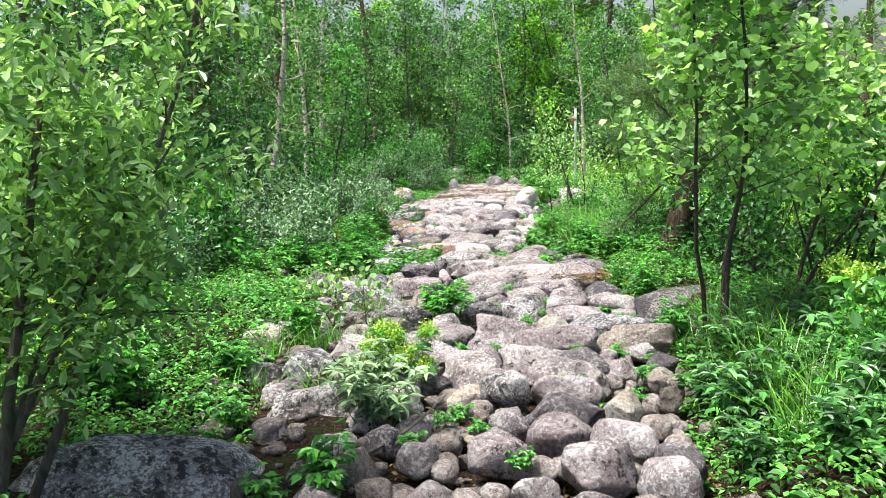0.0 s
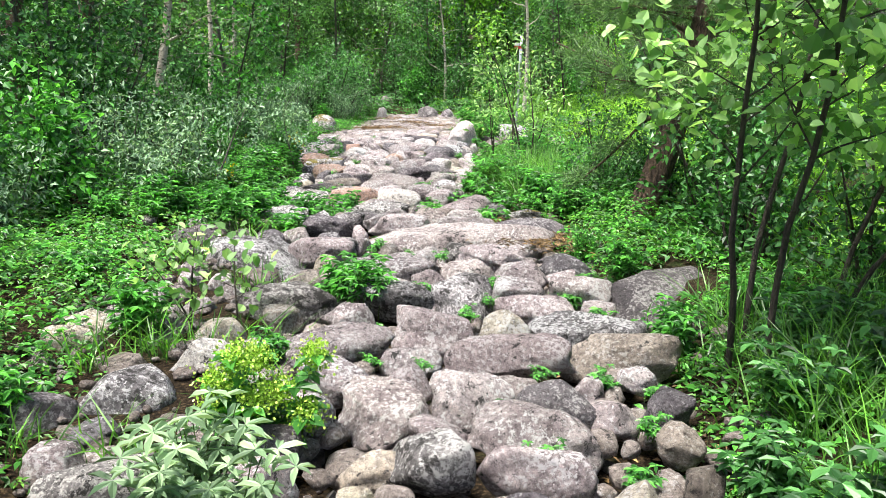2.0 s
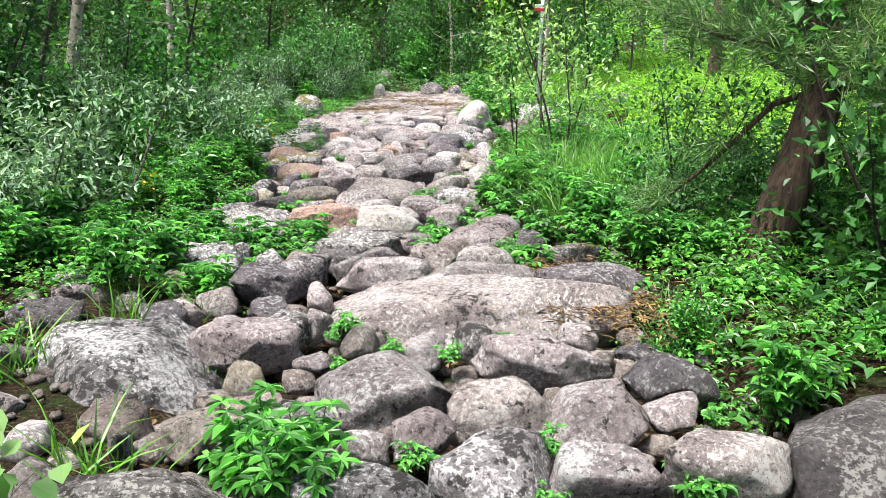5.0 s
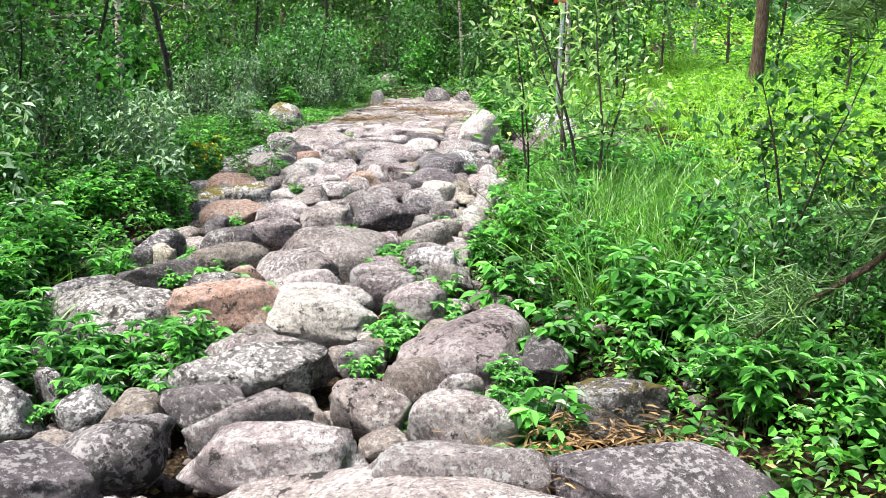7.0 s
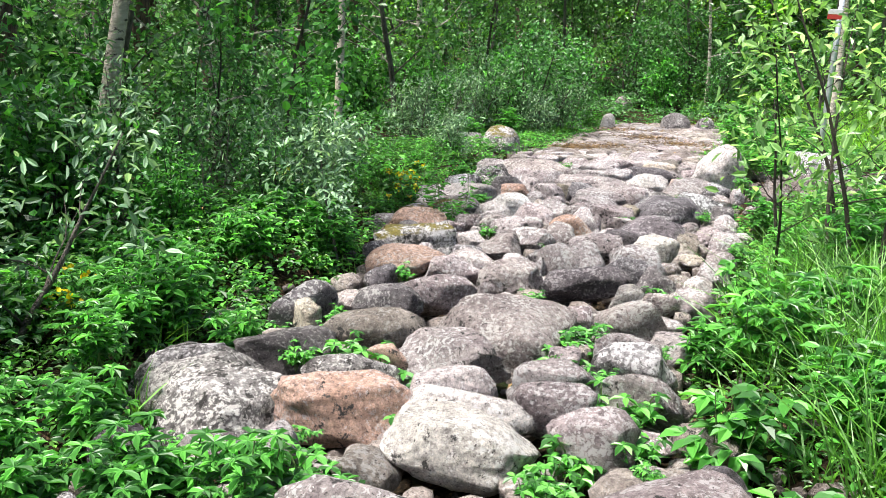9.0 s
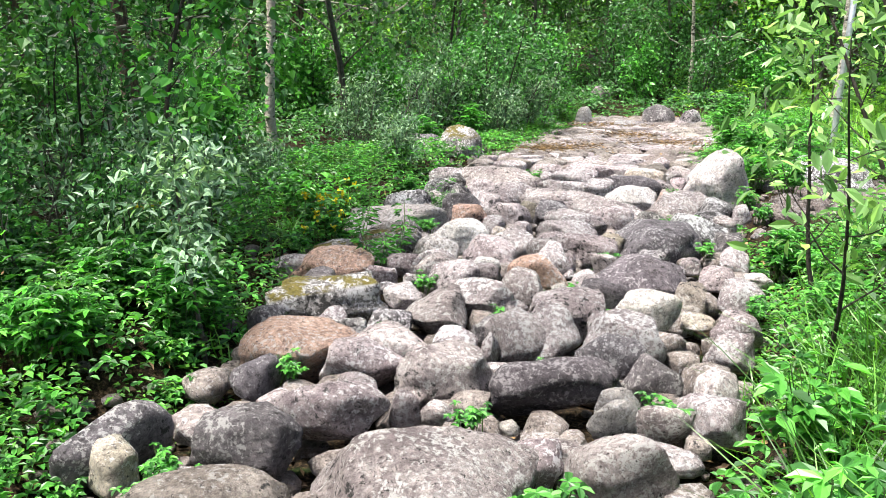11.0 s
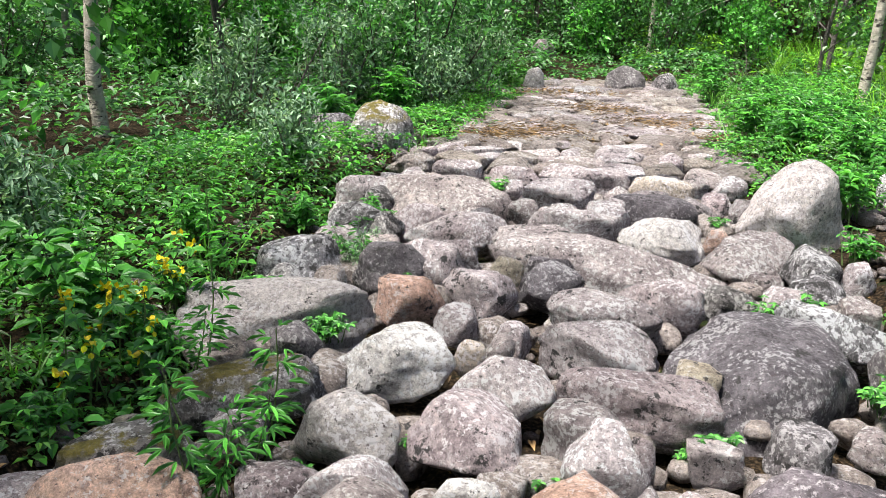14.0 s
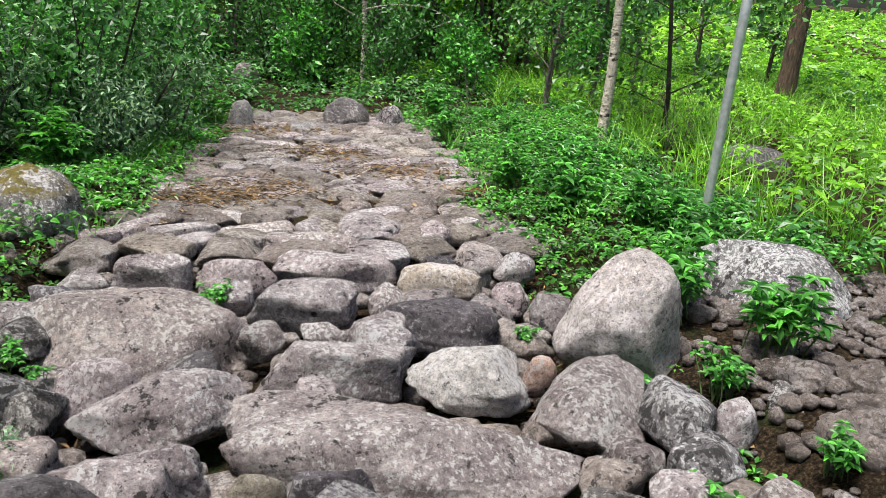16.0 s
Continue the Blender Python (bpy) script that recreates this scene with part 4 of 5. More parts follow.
shrubs = Kind([broadleaf("green_shrub", "dense green deciduous shrub beside the path", h, 0.018, 160 + k, BARK_DARK, leaf, stems=6, limbs=8, low=0.1, leaves=1900, size=0.067, spread=0.45, slim=0.6, twigs=False, category="shrub", group="forest shrubs") for k, (h, leaf) in enumerate(((1.5, SHADED_LEAF), (1.9, SHADED_LEAF), (1.2, HERB_LEAF)))])
pines = Kind([conifer("pine_tree", "tall pine with a bare scaly trunk", 13, r, 180 + k, low=0.45, limbs=30, tufts=6, group="forest pines") for k, r in enumerate((0.13, 0.17))])

# Trees along the walk.
put(conifer("leaning_pine", "old pine with a leaning dark scaly trunk", 6.5, 0.145, 190, lean=(0.42, 0.05), bend=0.10, low=0.19, limbs=80, tufts=18, reach=0.24, inner=0.35, thick=0.006, per=70), 2.52, 9.2, 0, 1, False)
put(conifer("dark_pine", "dark pine trunk behind the leaning pine", 8, 0.12, 191, lean=(0.12, 0.05), bend=0.05, low=0.26, limbs=50, tufts=14, reach=0.25), 3.75, 9.9, 0, 1, False)
put(broadleaf("forked_birch", "old birch with peeling grey-white bark", 6, 0.075, 192, BARK_BIRCH, BIRCH_LEAF, lean=(0.16, 0.0), limbs=13, low=0.3, leaves=1500, size=0.065, spread=0.3, slim=0.75, full=True), -3.15, 13.4, 0, 1, False)
put(broadleaf("white_birch", "birch with an orange-white peeling trunk", 7, 0.065, 193, BARK_BIRCH, BIRCH_LEAF, lean=(-0.05, 0), limbs=10, low=0.4, leaves=1600, size=0.06, spread=0.3, slim=0.75), -3.4, 19.1, 0, 1, False)
put(broadleaf("dark_sapling", "thin dark sapling with bright leaves", 3.4, 0.022, 194, BARK_DARK, HERB_LEAF, limbs=16, low=0.2, leaves=900, size=0.08, spread=0.3, slim=0.75, full=True), -2.1, 14.5, 0, 1, False)
put(broadleaf("bent_willow", "leaning willow sapling with silvery leaves", 1.25, 0.016, 195, BARK_GREY, WILLOW_LEAF, lean=(-0.22, 0.15), limbs=10, low=0.5, leaves=900, size=0.055, spread=0.52, slim=0.42, full=True, category="shrub"), -0.98, 13.1, 0, 1, False)
for x, y, tall, lean in ((2.0, 5.58, 3.6, (0.05, 0.08)), (2.16, 5.86, 4.0, (0.10, 0.05)), (2.02, 5.30, 3.8, (0.16, 0.0)), (2.7, 6.0, 3.4, (0.26, 0.0)), (2.85, 6.3, 3.6, (0.05, 0.1))):
    put(broadleaf("aspen_sapling", "dark-stemmed sapling with large rounded light leaves", tall, 0.018, int(x * 900), BARK_DARK, ASPEN_LEAF, lean=lean, wobble=0.085, limbs=20, low=0.30, leaves=1350, size=0.07, spread=0.26, slim=0.85, full=2, group="saplings beside the path"), x, y, 0, 1, False)
put(broadleaf("big_willow", "large light green willow bush", 2.7, 0.03, 197, BARK_GREY, BUSH_LEAF, stems=8, limbs=10, low=0.32, leaves=13000, size=0.066, spread=0.34, slim=0.42, full=2, lean=(0.10, 0.0), category="shrub"), -1.75, 3.05, 0, 1, False)
for x, y, s in ((1.85, 13.4, 0.75), (2.15, 12.9, 0.7), (2.3, 13.9, 0.8), (1.95, 14.6, 0.55)):
    put(broadleaf("young_willow", "sparse young willow with light narrow leaves", 2.9 * s, 0.016, int(x * 700), BARK_DARK, ASPEN_LEAF, stems=2, limbs=8, low=0.3, leaves=330, size=0.075, spread=0.42, slim=0.42, full=True, category="shrub", group="young willows"), x, y, 0, 1, False)
put(broadleaf("leaning_birch", "leaning birch with a pale grey trunk", 5.5, 0.06, 196, BARK_BIRCH, BIRCH_LEAF, lean=(0.16, 0.05), limbs=12, low=0.45, leaves=1500, size=0.07, spread=0.28, slim=0.75), 3.5, 22.2, 0, 1, False)
for x, y, k in ((4.2, 25.6, 3), (4.7, 25.3, 0), (4.7, 23.2, 2), (3.7, 24.3, 0)):
    forest_birches.put(x, y, k, size=0.8)
# Birches added on the left to cast shade over the undergrowth there.
for x, y, k, s in ((-4.2, 12.2, 0, 0.95), (-3.9, 14.6, 3, 0.95), (-4.6, 10.4, 0, 1.0), (-4.1, 16.9, 1, 0.9), (-5.4, 13.6, 1, 1.1)):
    forest_birches.put(x, y, k, size=s)
for x, y, k in ((5.0, 30.6, 1), (5.6, 30.9, 0), (-9.2, 23.5, 1), (-10.1, 24.0, 0), (-11.5, 22.3, 0), (-6.3, 20.6, 0), (-5.1, 24.1, 0), (-6.3, 25.6, 0), (-4.6, 13.2, 0), (-5.6, 15.5, 1), (-4.9, 16.9, 0), (-7.5, 16, 1), (-8, 28, 0), (-3, 31, 0), (9, 27, 1), (11, 22, 0)):
    pines.put(x, y, k)
for x, y, k, s in ((-1.95, 10.8, 0, 1), (-2.75, 10.9, 1, 0.9), (-2.1, 10.2, 2, 0.9), (-2.6, 13.0, 1, 1), (-1.8, 14.4, 0, 0.9), (-2.2, 16.2, 2, 0.8), (-1.9, 21.2, 1, 1.0), (-1.55, 18.2, 2, 0.8), (-0.95, 21.5, 0, 0.8), (-0.8, 22.9, 1, 0.8), (-2.6, 19.9, 0, 1), (-2.9, 8.6, 2, 1), (-0.75, 17.0, 2, 0.35)):
    willows.put(x, y, k, size=s)
for x, y, s in ((-1.5, 21.6, 1.1), (-1.3, 22.6, 1.2), (-0.9, 24.0, 1.0), (-1.9, 23.6, 1.3), (-3.2, 12.0, 1.0), (-2.7, 9.6, 1.0), (-3.4, 9.0, 1.2), (-3.0, 7.4, 1.0), (-3.6, 6.2, 1.1), (-2.6, 16.4, 0.9), (-3.2, 15.4, 0.9), (3.0, 7.6, 0.9), (3.3, 8.4, 0.9), (3.4, 6.6, 1.0), (2.4, 10.4, 0.6), (4.0, 10.6, 0.8), (2.2, 27.5, 1.0), (3.4, 27.0, 0.9), (0.6, 28.8, 1.2), (-0.9, 27.8, 1.2), (-2.2, 26.5, 1.3), (1.6, 29.5, 1.2), (3.0, 4.4, 1.0), (3.2, 3.2, 0.9), (2.45, 9.95, 0.35), (3.05, 9.5, 0.55), (3.3, 8.7, 0.65), (3.0, 10.2, 0.5), (3.5, 9.2, 0.7), (2.5, 4.0, 0.5), (2.7, 3.3, 0.6), (-1.95, 12.6, 0.5), (-2.35, 13.2, 0.65), (-1.75, 13.7, 0.5), (-2.8, 12.6, 0.8)):
    shrubs.put(x, y, size=s)
shrubs.put(1.85, 8.3, 2, size=0.3)
put(broadleaf("currant_sapling", "small sapling with rounded light green leaves", 0.75, 0.012, 199, BARK_DARK, ASPEN_LEAF, stems=3, limbs=5, low=0.3, leaves=150, size=0.065, spread=0.5, slim=0.85, full=True, category="shrub"), -0.72, 6.45, 0, 1, False)


def build_forest():
    """The wood: close on one side and at the end of the path, open towards the meadow."""
    g = np.random.default_rng(21)
    taken = []
    while len(taken) < 100:
        x, y = g.uniform(-24, 20), g.uniform(-6, 52)
        left, right = path_edges(y)
        open_side = x > right - 0.5 and y < 27
        if left - 2.6 < x < right + 1.5 and y < 28 or open_side and x < 13 and g.random() < 0.96 or y < 4 and abs(x) < 5:
            continue
        if abs(math.degrees(math.atan2(x, y - 14.6)) - 36) < 4 or 15 < math.degrees(math.atan2(x, y)) < 34 or -7 < x < 0 and y < 9:
            continue
        if any((x - a) ** 2 + (y - b) ** 2 < 1.5 for a, b in taken) or math.hypot(x, y - 14) > 32 and g.random() < 0.6:
            continue
        taken.append((x, y))
        if x > 4 and y > 6:
            bright_birches.put(x, y, size=g.uniform(1.0, 1.5))
        else:
            forest_birches.put(x, y, size=g.uniform(0.85, 1.6))
    for _ in range(58):
        x, y = g.uniform(-14, 12), g.uniform(28.5, 44)
        (bright_birches if g.random() < 0.45 else forest_birches).put(x, y, size=g.uniform(0.95, 1.5))
    for _ in range(16):
        forest_birches.put(g.uniform(-4, 4.5), g.uniform(29.5, 36), size=g.uniform(1.1, 1.5))
    for _ in range(24):
        forest_birches.put(g.uniform(-14, -5.5), g.uniform(5, 27), size=g.uniform(0.9, 1.4))
    for _ in range(22):
        x, y = g.uniform(3.4, 11), g.uniform(10.5, 27)
        if x > 4.5 + (y > 14) * 1.0 and not 26 < math.degrees(math.atan2(x, y - 14.6)) < 41:
            bright_birches.put(x, y, size=g.uniform(0.55, 0.95))
    for _ in range(46):
        y = g.uniform(5, 40)
        left, _ = path_edges(y)
        x = left - 1.6 - g.gamma(2, 1.6) if y < 27 else g.uniform(-9, 7)
        shrubs.put(x, y, size=g.uniform(0.7, 1.2))


build_forest()



def far_woods():
    """The wood beyond, too far to tell its trees apart."""
    g = np.random.default_rng(61)
    n = 26000
    turn = g.uniform(0, 2 * math.pi, n)
    far = g.uniform(44, 75, n)
    x, y = far * np.sin(turn), 12 + far * np.cos(turn)
    gap = (np.abs(turn - radians(37)) < 0.07) & (far < 66)
    x, y, far, turn = x[~gap], y[~gap], far[~gap], turn[~gap]
    n = len(x)
    crown = 6.5 + 3.5 * np.sin(turn * 41) * np.sin(turn * 17 + far * 0.3)
    crown = np.where((turn > radians(17)) & (turn < radians(44)), 3.0, crown)
    at = np.stack([x, y, ground_z(x, y) + crown * g.uniform(0.0, 1.0, n) ** 0.8], 1)
    long = g.uniform(0.3, 0.8, n)
    v, f = leaf_verts(at, g.normal(0, 1, (n, 3)), g.normal(0, 1, (n, 3)), long, long * 0.8, False)
    tagged(mesh_object("far_woods", v, f, SHADED_LEAF), "distant leafy green woods", "woods", kind="stuff")


far_woods()


def build_road():
    m, n, l, bsdf = material("pale_gravel")
    geo = n.new("ShaderNodeNewGeometry")
    t = node(n, "TexNoise", Scale=9, Detail=8)
    l.new(geo.outputs["Position"], t.inputs["Vector"])
    l.new(ramp(n, l, t.outputs["Fac"], [(0.3, (0.36, 0.33, 0.30)), (0.7, (0.58, 0.55, 0.52))]), bsdf.inputs["Base Color"])
    bsdf.inputs["Roughness"].default_value = 0.95
    gx, gy = np.meshgrid(np.linspace(24, 44, 60), np.linspace(-2.0, 2.0, 7))
    gy = gy + 62 - gx * 0.28
    v = np.stack([gx, gy, ground_z(gx, gy) + 0.05], -1).reshape(-1, 3)
    i = (np.arange(6)[:, None] * 60 + np.arange(59)).reshape(-1, 1)
    tagged(mesh_object("road", v, i + [0, 1, 61, 60], m), "pale gravel road beyond the meadow", "road", kind="structure")


build_road()

# Herbs.
# Herbs in the darkened leaf colour, painting shade where too much light falls.
shade_toned_herbs = Kind([herb("shade_herb", "leafy herb in green darkened to look shaded", 230 + k, 18, 0.38, 0.07, SHADED_LEAF, 5, None, 0.45, 4, 0.6) for k in range(2)])
for x, y, s in ((1.75, 4.0, 1), (2.2, 3.6, 1.1), (1.9, 3.2, 0.9), (1.7, 4.5, 0.9), (2.0, 4.9, 1.1), (2.4, 4.4, 1.2), (2.5, 5.1, 1.1), (2.1, 4.2, 1.0), (1.6, 3.5, 0.8), (2.3, 5.6, 1.0), (2.6, 5.7, 1.0), (2.9, 8.2, 0.5), (3.1, 7.6, 0.5), (2.9, 9.0, 0.5), (-1.5, 13.2, 0.9), (-1.9, 13.0, 1.0), (-1.3, 13.7, 0.8), (-1.7, 13.9, 0.9)):
    shade_toned_herbs.put(x, y, size=s)
herbs = Kind([herb("herb_clump", "fresh green herb with fingered leaves", 200 + k, *v) for k, v in enumerate(((20, 0.30, 0.062, None, 7, None, 0.34), (15, 0.22, 0.05, None, 5, None, 0.42), (22, 0.36, 0.068, None, 7, None, 0.34), (12, 0.15, 0.042, None, 5, None, 0.5)))])
silver = herb("mugwort", "silvery grey-green mugwort clump among stones", 210, 26, 0.5, 0.085, SILVER_LEAF, 5, None, 0.3, 5, 0.6)
put(silver, -0.22, 4.25, 0, 1, False)
lime = Kind([herb("angelica", "lime-green flowering angelica with broad leaves", 211, 9, 0.55, 0.10, HERB_LEAF, 5, (FLOWER_LIME, 480, 0.015, 0.034), 0.6)])
for x, y, s in ((-0.15, 4.95, 1), (-2.05, 4.55, 1.1), (2.6, 4.5, 1.3)):
    lime.put(x, y, size=s)
fire = Kind([herb("fireweed", "tall narrow-leaved fireweed stem", 212, 3, 0.62, 0.062, HERB_LEAF, 2, None, 0.22, 26, 0.18)])
for x, y, s in ((-0.69, 14.74, 1), (-0.63, 14.98, 0.95), (-1.05, 15.5, 1.0), (-1.3, 16.4, 1.0), (-1.5, 14.8, 1.0), (-0.75, 16.9, 0.7)):
    fire.put(x, y, size=s)
gold = Kind([herb("yellow_globeflower", "herb clump with small bright yellow flowers", 213, 7, 0.36, 0.055, HERB_LEAF, 5, (FLOWER_YELLOW, 9, 0.026, 0.012), 0.5)])
for x, y in ((-1.25, 15.45), (-1.3, 15.2), (-1.75, 14.0), (-1.35, 16.0), (-1.6, 11.3), (-2.5, 15.2)):
    gold.put(x, y)
broad = Kind([herb("broad_herb", "lush herb with broad pinnate leaves", 214, 16, 0.42, 0.09, HERB_LEAF, 3, None, 0.5, 4, 0.7)])
for x, y, s in ((1.35, 11.05, 1), (1.5, 10.4, 0.9), (1.5, 11.9, 0.9), (1.55, 12.6, 0.9), (1.3, 9.55, 0.8), (0.05, 7.15, 0.9), (-1.0, 6.2, 0.8), (-1.5, 15.6, 1), (-0.62, 3.2, 0.5), (-0.35, 3.25, 0.7), (-1.45, 12.25, 0.4), (-1.75, 12.85, 0.45), (-1.4, 12.95, 0.4), (-1.95, 11.85, 0.5), (-1.55, 13.45, 0.5), (-2.2, 12.3, 0.5), (-2.1, 13.6, 0.8), (-1.6, 11.6, 0.4), (-1.75, 10.5, 0.5), (2.7, 6.6, 0.5), (1.8, 10.0, 0.6), (2.05, 9.75, 0.6), (2.2, 10.3, 0.65), (1.9, 10.8, 0.7), (2.4, 10.8, 0.7), (1.75, 11.3, 0.8), (2.1, 11.6, 0.6)):
    broad.put(x, y, size=s)
for x, y, k, s in ((0.0, 7.1, 0, 1.2), (0.16, 6.9, 2, 1.0), (0.1, 6.55, 3, 1), (1.46, 6.95, 1, 0.9), (1.6, 6.5, 1, 1), (1.9, 6.1, 0, 0.9), (-0.2, 10.2, 1, 1), (0.05, 10.15, 1, 1), (-0.4, 10.3, 0, 0.9), (0.76, 10.55, 3, 1), (0.66, 9.97, 3, 0.9), (0.88, 9.72, 3, 1), (0.72, 9.35, 3, 0.9), (1.0, 11.05, 3, 1), (0.25, 11.1, 3, 0.9), (0.18, 11.0, 3, 0.9), (0.75, 11.85, 3, 0.9), (0.78, 11.6, 3, 0.9), (0.97, 11.05, 3, 1), (-0.15, 10.35, 0, 0.9), (0.12, 10.38, 1, 1), (0.7, 10.7, 3, 1), (0.28, 15.0, 3, 0.6), (0.18, 14.66, 3, 0.6), (0.42, 14.56, 3, 0.6), (0.57, 14.62, 3, 0.7), (-0.15, 15.2, 3, 0.6), (-0.45, 14.9, 3, 0.6)):
    herbs.put(x, y, k, size=s, sink=-0.06)
for x, y, k, s in ((-0.35, 9.95, 1, 1.2), (-0.5, 10.15, 0, 0.9), (-0.05, 9.98, 1, 1.1), (-0.62, 10.3, 1, 1.1), (-0.8, 9.9, 0, 1.0), (-1.0, 10.2, 2, 0.8), (-0.95, 10.6, 0, 0.9), (-1.15, 10.9, 2, 0.8), (0.02, 10.5, 3, 1.3), (-0.2, 11.45, 3, 1.3), (0.05, 11.35, 3, 1.2), (0.85, 10.95, 3, 1.3), (0.95, 11.25, 3, 1.3), (0.62, 11.75, 3, 1.2), (0.68, 12.15, 3, 1.2), (-0.35, 11.5, 3, 1.3), (1.2, 9.75, 1, 1.0), (1.25, 10.05, 1, 0.9)):
    herbs.put(x, y, k, size=s, sink=-0.06)
for x, y, k, s in ((0.82, 14.23, 3, 0.8), (0.93, 14.36, 3, 0.7), (0.74, 15.3, 3, 0.5), (0.35, 8.0, 3, 0.8), (1.3, 9.0, 3, 0.8), (-0.6, 9.2, 0, 0.9), (-0.9, 9.5, 0, 1), (-0.75, 10.1, 0, 0.8), (1.15, 4.3, 1, 0.9), (1.3, 4.6, 1, 0.8), (-0.3, 5.9, 1, 1), (0.25, 5.2, 3, 0.8), (1.85, 17.2, 1, 1), (1.5, 17.4, 3, 1), (1.4, 16.55, 1, 0.9), (1.9, 16.6, 1, 0.8), (2.0, 17.9, 0, 1.0), (2.2, 17.4, 0, 1)):
    herbs.put(x, y, k, size=s, sink=-0.06)


def edge_herbs():
    g = np.random.default_rng(31)
    for _ in range(130):
        y = g.uniform(2.8, 27)
        left, right = path_edges(y)
        off = g.gamma(2, 0.45) + 0.12
        x = left - off - (0.7 if y < 9 else 0) if g.random() < 0.5 else right + off
        if clear_of_rocks(np.array(x), np.array(y)):
            herbs.put(x, y, size=g.uniform(0.7, 1.3))


def lush_patches():
    """The thick fresh herbs on both sides of the middle stretch."""
    g = np.random.default_rng(33)
    for _ in range(100):
        if g.random() < 0.5:
            x, y = g.uniform(-2.5, -0.85), g.uniform(9.5, 13.9)
        else:
            y = g.uniform(9.0, 24)
            x = float(path_edges(y)[1]) + g.uniform(0.1, 1.3)
        if clear_of_rocks(np.array(x), np.array(y)):
            herbs.put(x, y, size=g.uniform(0.7, 1.1))


def gap_herbs():
    """Small bright herbs that grow out of the gaps between the stones."""
    g = np.random.default_rng(35)
    left_to_put = 70
    for _ in range(6000):
        y = g.uniform(3.4, 18.5)
        left, right = path_edges(y)
        x = g.uniform(left - (0.7 if y < 9.5 else 0), right)
        room = min(math.hypot(x - a, y - b) - r for a, b, r in laid)
        if room > 0.012 and left_to_put:
            herbs.put(x, y, 3, size=g.uniform(0.4, 0.75), sink=-0.15)
            left_to_put -= 1


edge_herbs()
lush_patches()
gap_herbs()
for x, y, s in ((-2.35, 13.9, 0.9), (-2.9, 14.8, 1.0), (-2.0, 12.9, 0.7), (-1.9, 20.6, 0.9), (4.6, 22.6, 0.9), (3.0, 26.0, 0.8)):
    put(broadleaf("dead_brushwood", "tangle of bare grey dead twigs", 1.1 * s, 0.012, int(abs(x) * 500), BARK_GREY, LITTER, stems=5, limbs=9, low=0.1, leaves=14, size=0.03, spread=0.6, category="brushwood", group="dead brushwood"), x, y, 0, 1, False)


def fallen_stick(x, y, turn, length, radius):
    g = np.random.default_rng(int(length * 100))
    pts = crooked((0, 0, 0), (1, 0, 0.02), length, 8, 0.05, g)
    wood = [tube(pts, np.linspace(radius, radius * 0.4, 9), 7)]
    for f in (0.4, 0.7):
        wood.append(tube(crooked(along(pts, f), (1, g.uniform(-1, 1), 0.3), length * 0.2, 3, 0.1, g), [radius * 0.4, radius * 0.3, radius * 0.2, radius * 0.1], 5))
    ob = mesh_object("fallen_stick", *joined(wood), BARK_GREY, smooth=True)
    tagged(ob, "dry grey stick lying among herbs", "stick")
    ob.matrix_world = pose(x, y, float(ground_z(x, y)) + 0.03, 0, -3, turn)


fallen_stick(-2.3, 13.4, -12, 1.1, 0.014)
fallen_stick(-0.25, 3.75, 50, 0.7, 0.012)
fallen_stick(2.3, 24.2, -20, 1.6, 0.03)
fallen_stick(2.6, 24.9, 15, 1.3, 0.025)


def undergrowth(name, label, count, near, leaf_size, full, mat, box, tall, seed, per=5, slim=0.55):
    """Low leafy cover of rosettes, thinning out away from the path."""
    g = np.random.default_rng(seed)
    x, y = g.uniform(box[0], box[1], count), g.uniform(box[2], box[3], count)
    left, right = path_edges(y)
    off = np.maximum(left - np.where((y < 9) & (y > 0), 1.05, 0.0) - x, x - right)
    off = np.where(y > 25.4, np.maximum(off, 2.0 + 0.5 * np.clip(y - 27, 0, 60)), off)
    keep = (off > near[0] + g.normal(0, 0.10, count)) & (off < near[1])
    patch = np.sin(x * 1.9 + y * 0.8) * np.sin(y * 1.5 - x * 0.9) + g.normal(0, 0.5, count)
    keep &= (patch > -0.95) & clear_of_rocks(x, y)
    x, y, off = x[keep], y[keep], off[keep]
    high = tall * (0.35 + 0.65 * np.clip(off / 0.9, 0, 1)) * g.uniform(0.1, 1.0, len(x)) * (0.75 + 0.35 * np.sin(x * 2.3 - y * 1.1))
    at = np.repeat(np.stack([x, y, ground_z(x, y) + np.maximum(high, 0.02)], 1), per, 0)
    n = len(at)
    turn = g.uniform(0, 6.28, len(x)).repeat(per) + np.tile(np.arange(per), len(x)) * 6.28 / per + g.normal(0, 0.3, n)
    way = np.stack([np.cos(turn), np.sin(turn), g.uniform(-0.35, 0.35, n)], 1)
    at = at + way * leaf_size * 0.3
    long = leaf_size * g.uniform(0.5, 1.25, n)
    v, f = leaf_verts(at, way, g.normal(0, 0.25, (n, 3)) + (0, 0, 1), long, long * slim, full, 0.25)
    tagged(mesh_object(name, v, f, mat), label, "undergrowth", kind="stuff")


undergrowth("undergrowth", "low green herbs along the path edges", 58000, (0.05, 1.9), 0.055, True, HERB_LEAF, (-4.5, 4.5, -4, 27.5), 0.32, 41, 4)
undergrowth("fine_undergrowth", "small-leaved light green herbs along the path", 70000, (0.0, 1.7), 0.036, False, GRASS_LEAF, (-4.0, 4.2, -3.5, 27.5), 0.3, 46, 6, 0.5)
undergrowth("forest_floor_plants", "blueberry and herbs on the forest floor", 52000, (1.6, 30), 0.085, False, SHADED_LEAF, (-15, 4, -9, 38), 0.4, 42, 5)
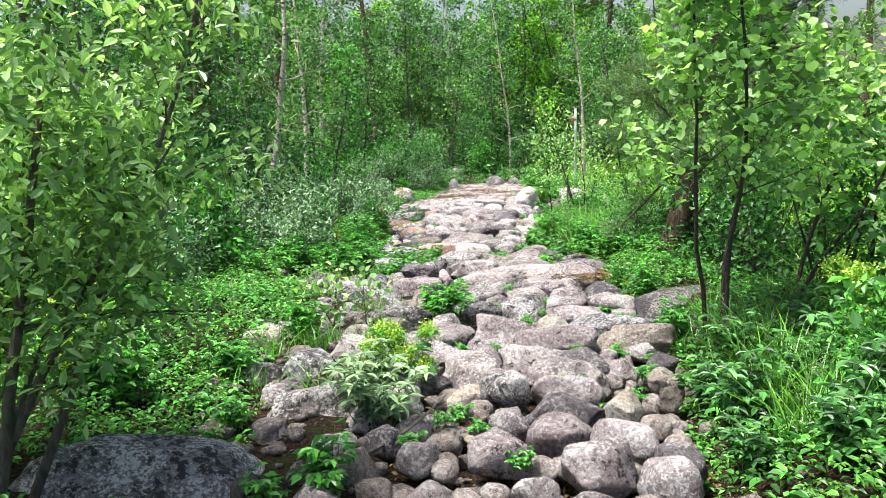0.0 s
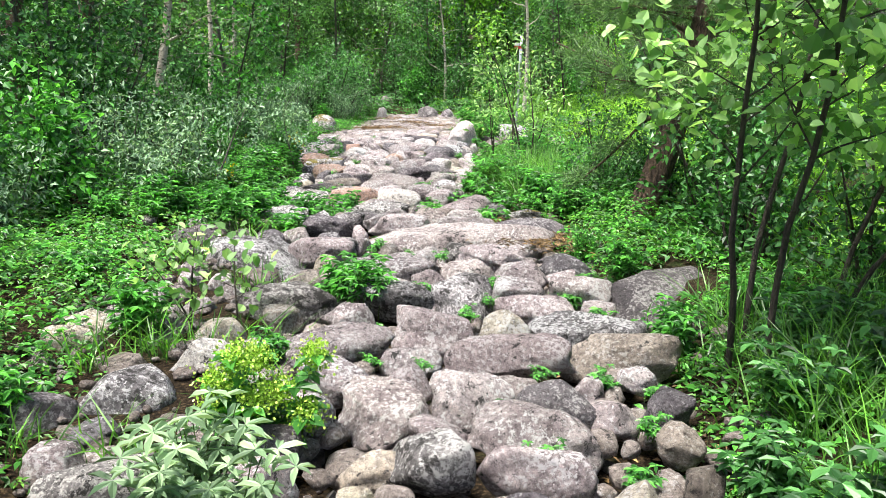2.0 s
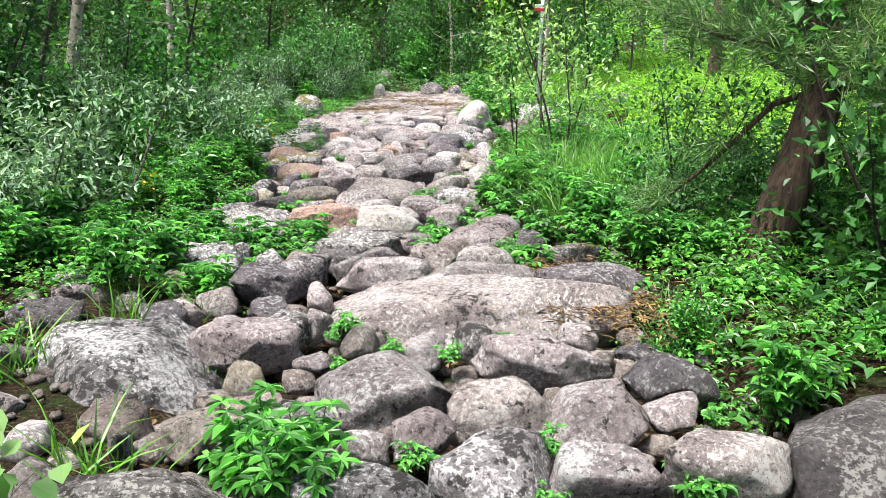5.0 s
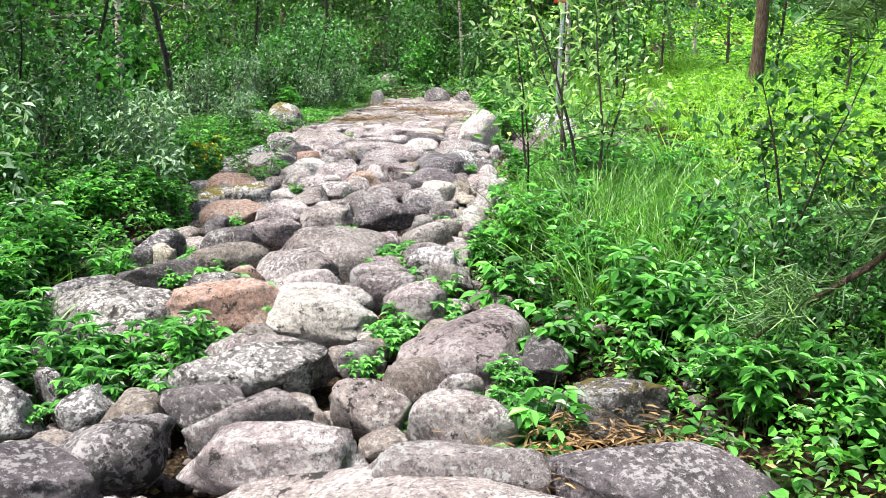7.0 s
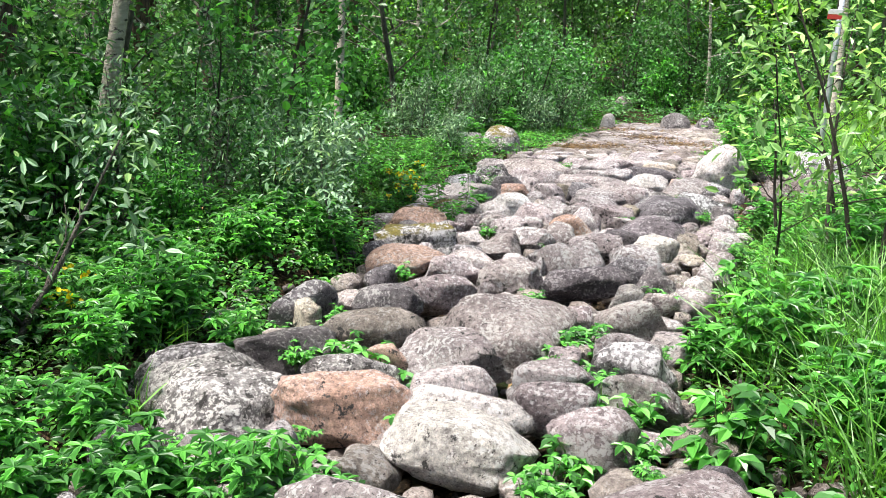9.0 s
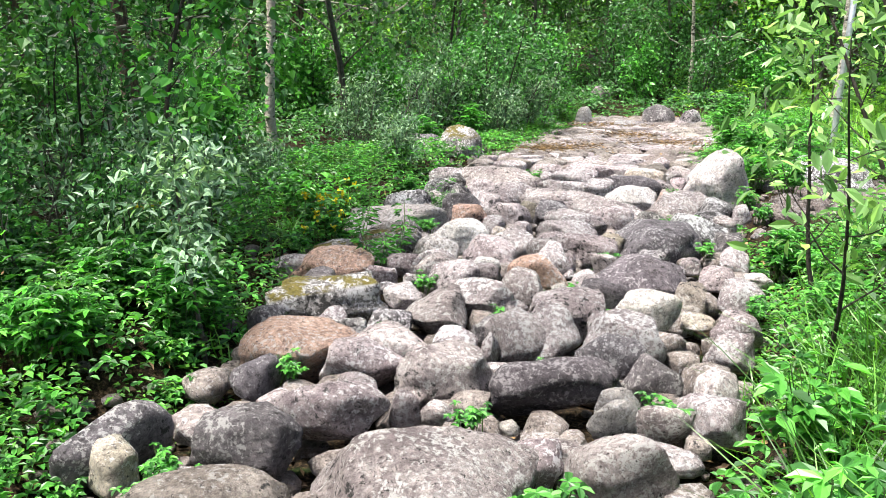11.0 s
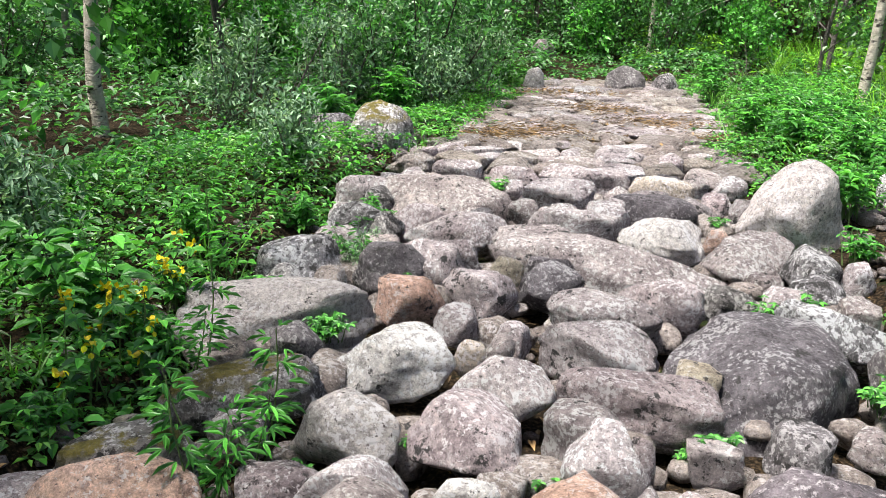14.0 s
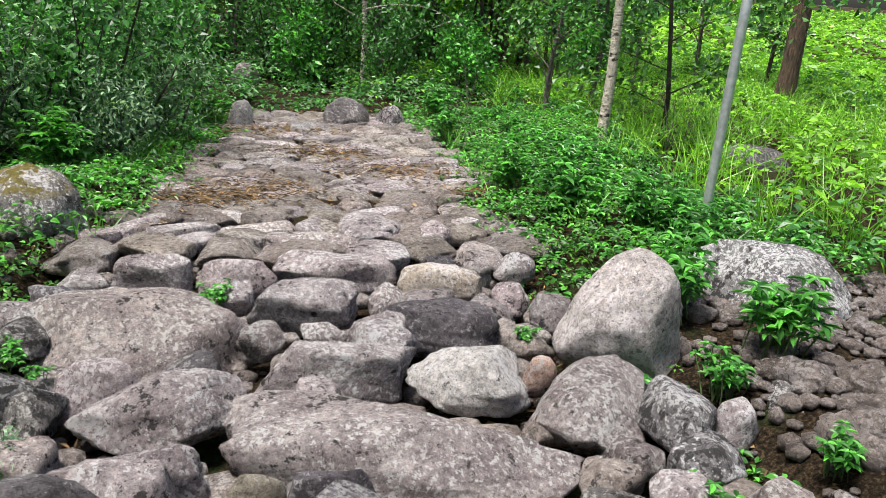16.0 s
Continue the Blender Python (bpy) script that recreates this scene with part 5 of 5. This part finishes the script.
# Both meadow covers carry painted sunlight in their bright green.
undergrowth("meadow_herbs", "sunlit bright green meadow herbs", 26000, (2.1, 30), 0.10, False, SUNLIT_LEAF, (1.5, 18, -8, 40), 0.5, 43, 5)
undergrowth("far_meadow", "distant sunlit meadow plants", 24000, (10, 90), 0.34, False, SUNLIT_LEAF, (12, 62, -14, 80), 0.5, 44, 3)
undergrowth("far_forest_floor", "plants covering the distant forest floor", 20000, (8, 90), 0.34, False, SHADED_LEAF, (-45, 14, -30, 75), 0.5, 45, 3)


def grass(name, label, count, box, near, tall, seed, mat, wide=0.008):
    g = np.random.default_rng(seed)
    tufts = count // 22
    cx, cy = g.uniform(box[0], box[1], tufts), g.uniform(box[2], box[3], tufts)
    x, y = np.repeat(cx, 22) + g.normal(0, 0.06, tufts * 22), np.repeat(cy, 22) + g.normal(0, 0.06, tufts * 22)
    left, right = path_edges(y)
    off = np.maximum(left - x, x - right)
    keep = (off > near[0]) & (off < near[1])
    x, y = x[keep], y[keep]
    n = len(x)
    at = np.stack([x, y, ground_z(x, y) - 0.01], 1)
    way = np.stack([g.normal(0, 0.35, n), g.normal(0, 0.35, n), np.ones(n)], 1)
    out = unit(np.stack([g.normal(0, 1, n), g.normal(0, 1, n), np.zeros(n)], 1))
    pit = ~clear_of_rocks(x, y) | (np.abs(x - 3.0) < 1.25) & (np.abs(y - 17.2) < 1.0)
    at, way, out = at[~pit], way[~pit], out[~pit]
    n = len(at)
    v, f = blade_verts(at, way, out, tall * g.uniform(0.45, 1.25, n), wide, g.uniform(0.15, 1.0, (n, 1)))
    tagged(mesh_object(name, v, f, mat), label, "grass", kind="stuff")


grass("tall_grass", "tall fresh green grass beside the path", 8000, (1.2, 3.6, 10.6, 13.6), (0.3, 1.7), 0.44, 51, GRASS_LEAF, 0.006)
# Blades in the same sun-brightened green as the meadow herbs.
grass("meadow_grass", "sunlit tall meadow grass", 26000, (2.5, 15, 5, 36), (1.4, 20), 0.6, 52, SUNLIT_LEAF)
grass("sapling_grass", "long drooping grass under the saplings", 3600, (1.7, 3.4, 3.4, 6.4), (0.35, 1.9), 0.42, 54, GRASS_LEAF, 0.007)
grass("shade_grass", "thin grass at the stones' edge", 9000, (-3, 3.5, 3, 27), (0.05, 1.2), 0.28, 53, GRASS_LEAF)


# ---- sign pole ----
def build_pole():
    m, n, l, bsdf = material("galvanised_steel")
    geo = n.new("ShaderNodeNewGeometry")
    t = node(n, "TexNoise", Scale=30, Detail=5)
    l.new(geo.outputs["Position"], t.inputs["Vector"])
    l.new(ramp(n, l, t.outputs["Fac"], [(0.3, (0.42, 0.44, 0.46)), (0.7, (0.62, 0.64, 0.66))]), bsdf.inputs["Base Color"])
    bsdf.inputs["Metallic"].default_value, bsdf.inputs["Roughness"].default_value = 0.7, 0.5
    ob = thing("sign_post", "galvanised steel post with a small red-white marker", "sign post")
    mesh_object("post", *tube([(0, 0, -0.25), (0, 0, 0.6), (0, 0, 1.3), (0, 0, 1.97)], [0.03] * 4, 20), m, ob, smooth=True)
    mesh_object("cap", *tube([(0, 0, 1.968), (0, 0, 1.99), (0, 0, 2.0)], [0.032, 0.032, 0.02], 20), m, ob)
    for name, z, col in (("marker_plate", 1.80, (0.75, 0.74, 0.72)), ("marker_band", 1.74, (0.55, 0.05, 0.04))):
        pm, _, _, pb = material(name + "_paint")
        pb.inputs["Base Color"].default_value, pb.inputs["Roughness"].default_value = (*col, 1), 0.5
        bm = bmesh.new()
        bmesh.ops.create_cube(bm, size=1, matrix=Matrix.Translation((-0.06, -0.036, z)) @ Matrix.Diagonal((0.16, 0.006, 0.055, 1)))
        bmesh.ops.bevel(bm, geom=bm.edges, offset=0.002, segments=1, affect="EDGES")
        me = bpy.data.meshes.new(name)
        bm.to_mesh(me)
        bm.free()
        me.materials.append(pm)
        new(name, me).parent = ob
    ob.matrix_world = pose(2.9, 19.17, float(ground_z(2.9, 19.17)), 0, 1.0, 0)


build_pole()
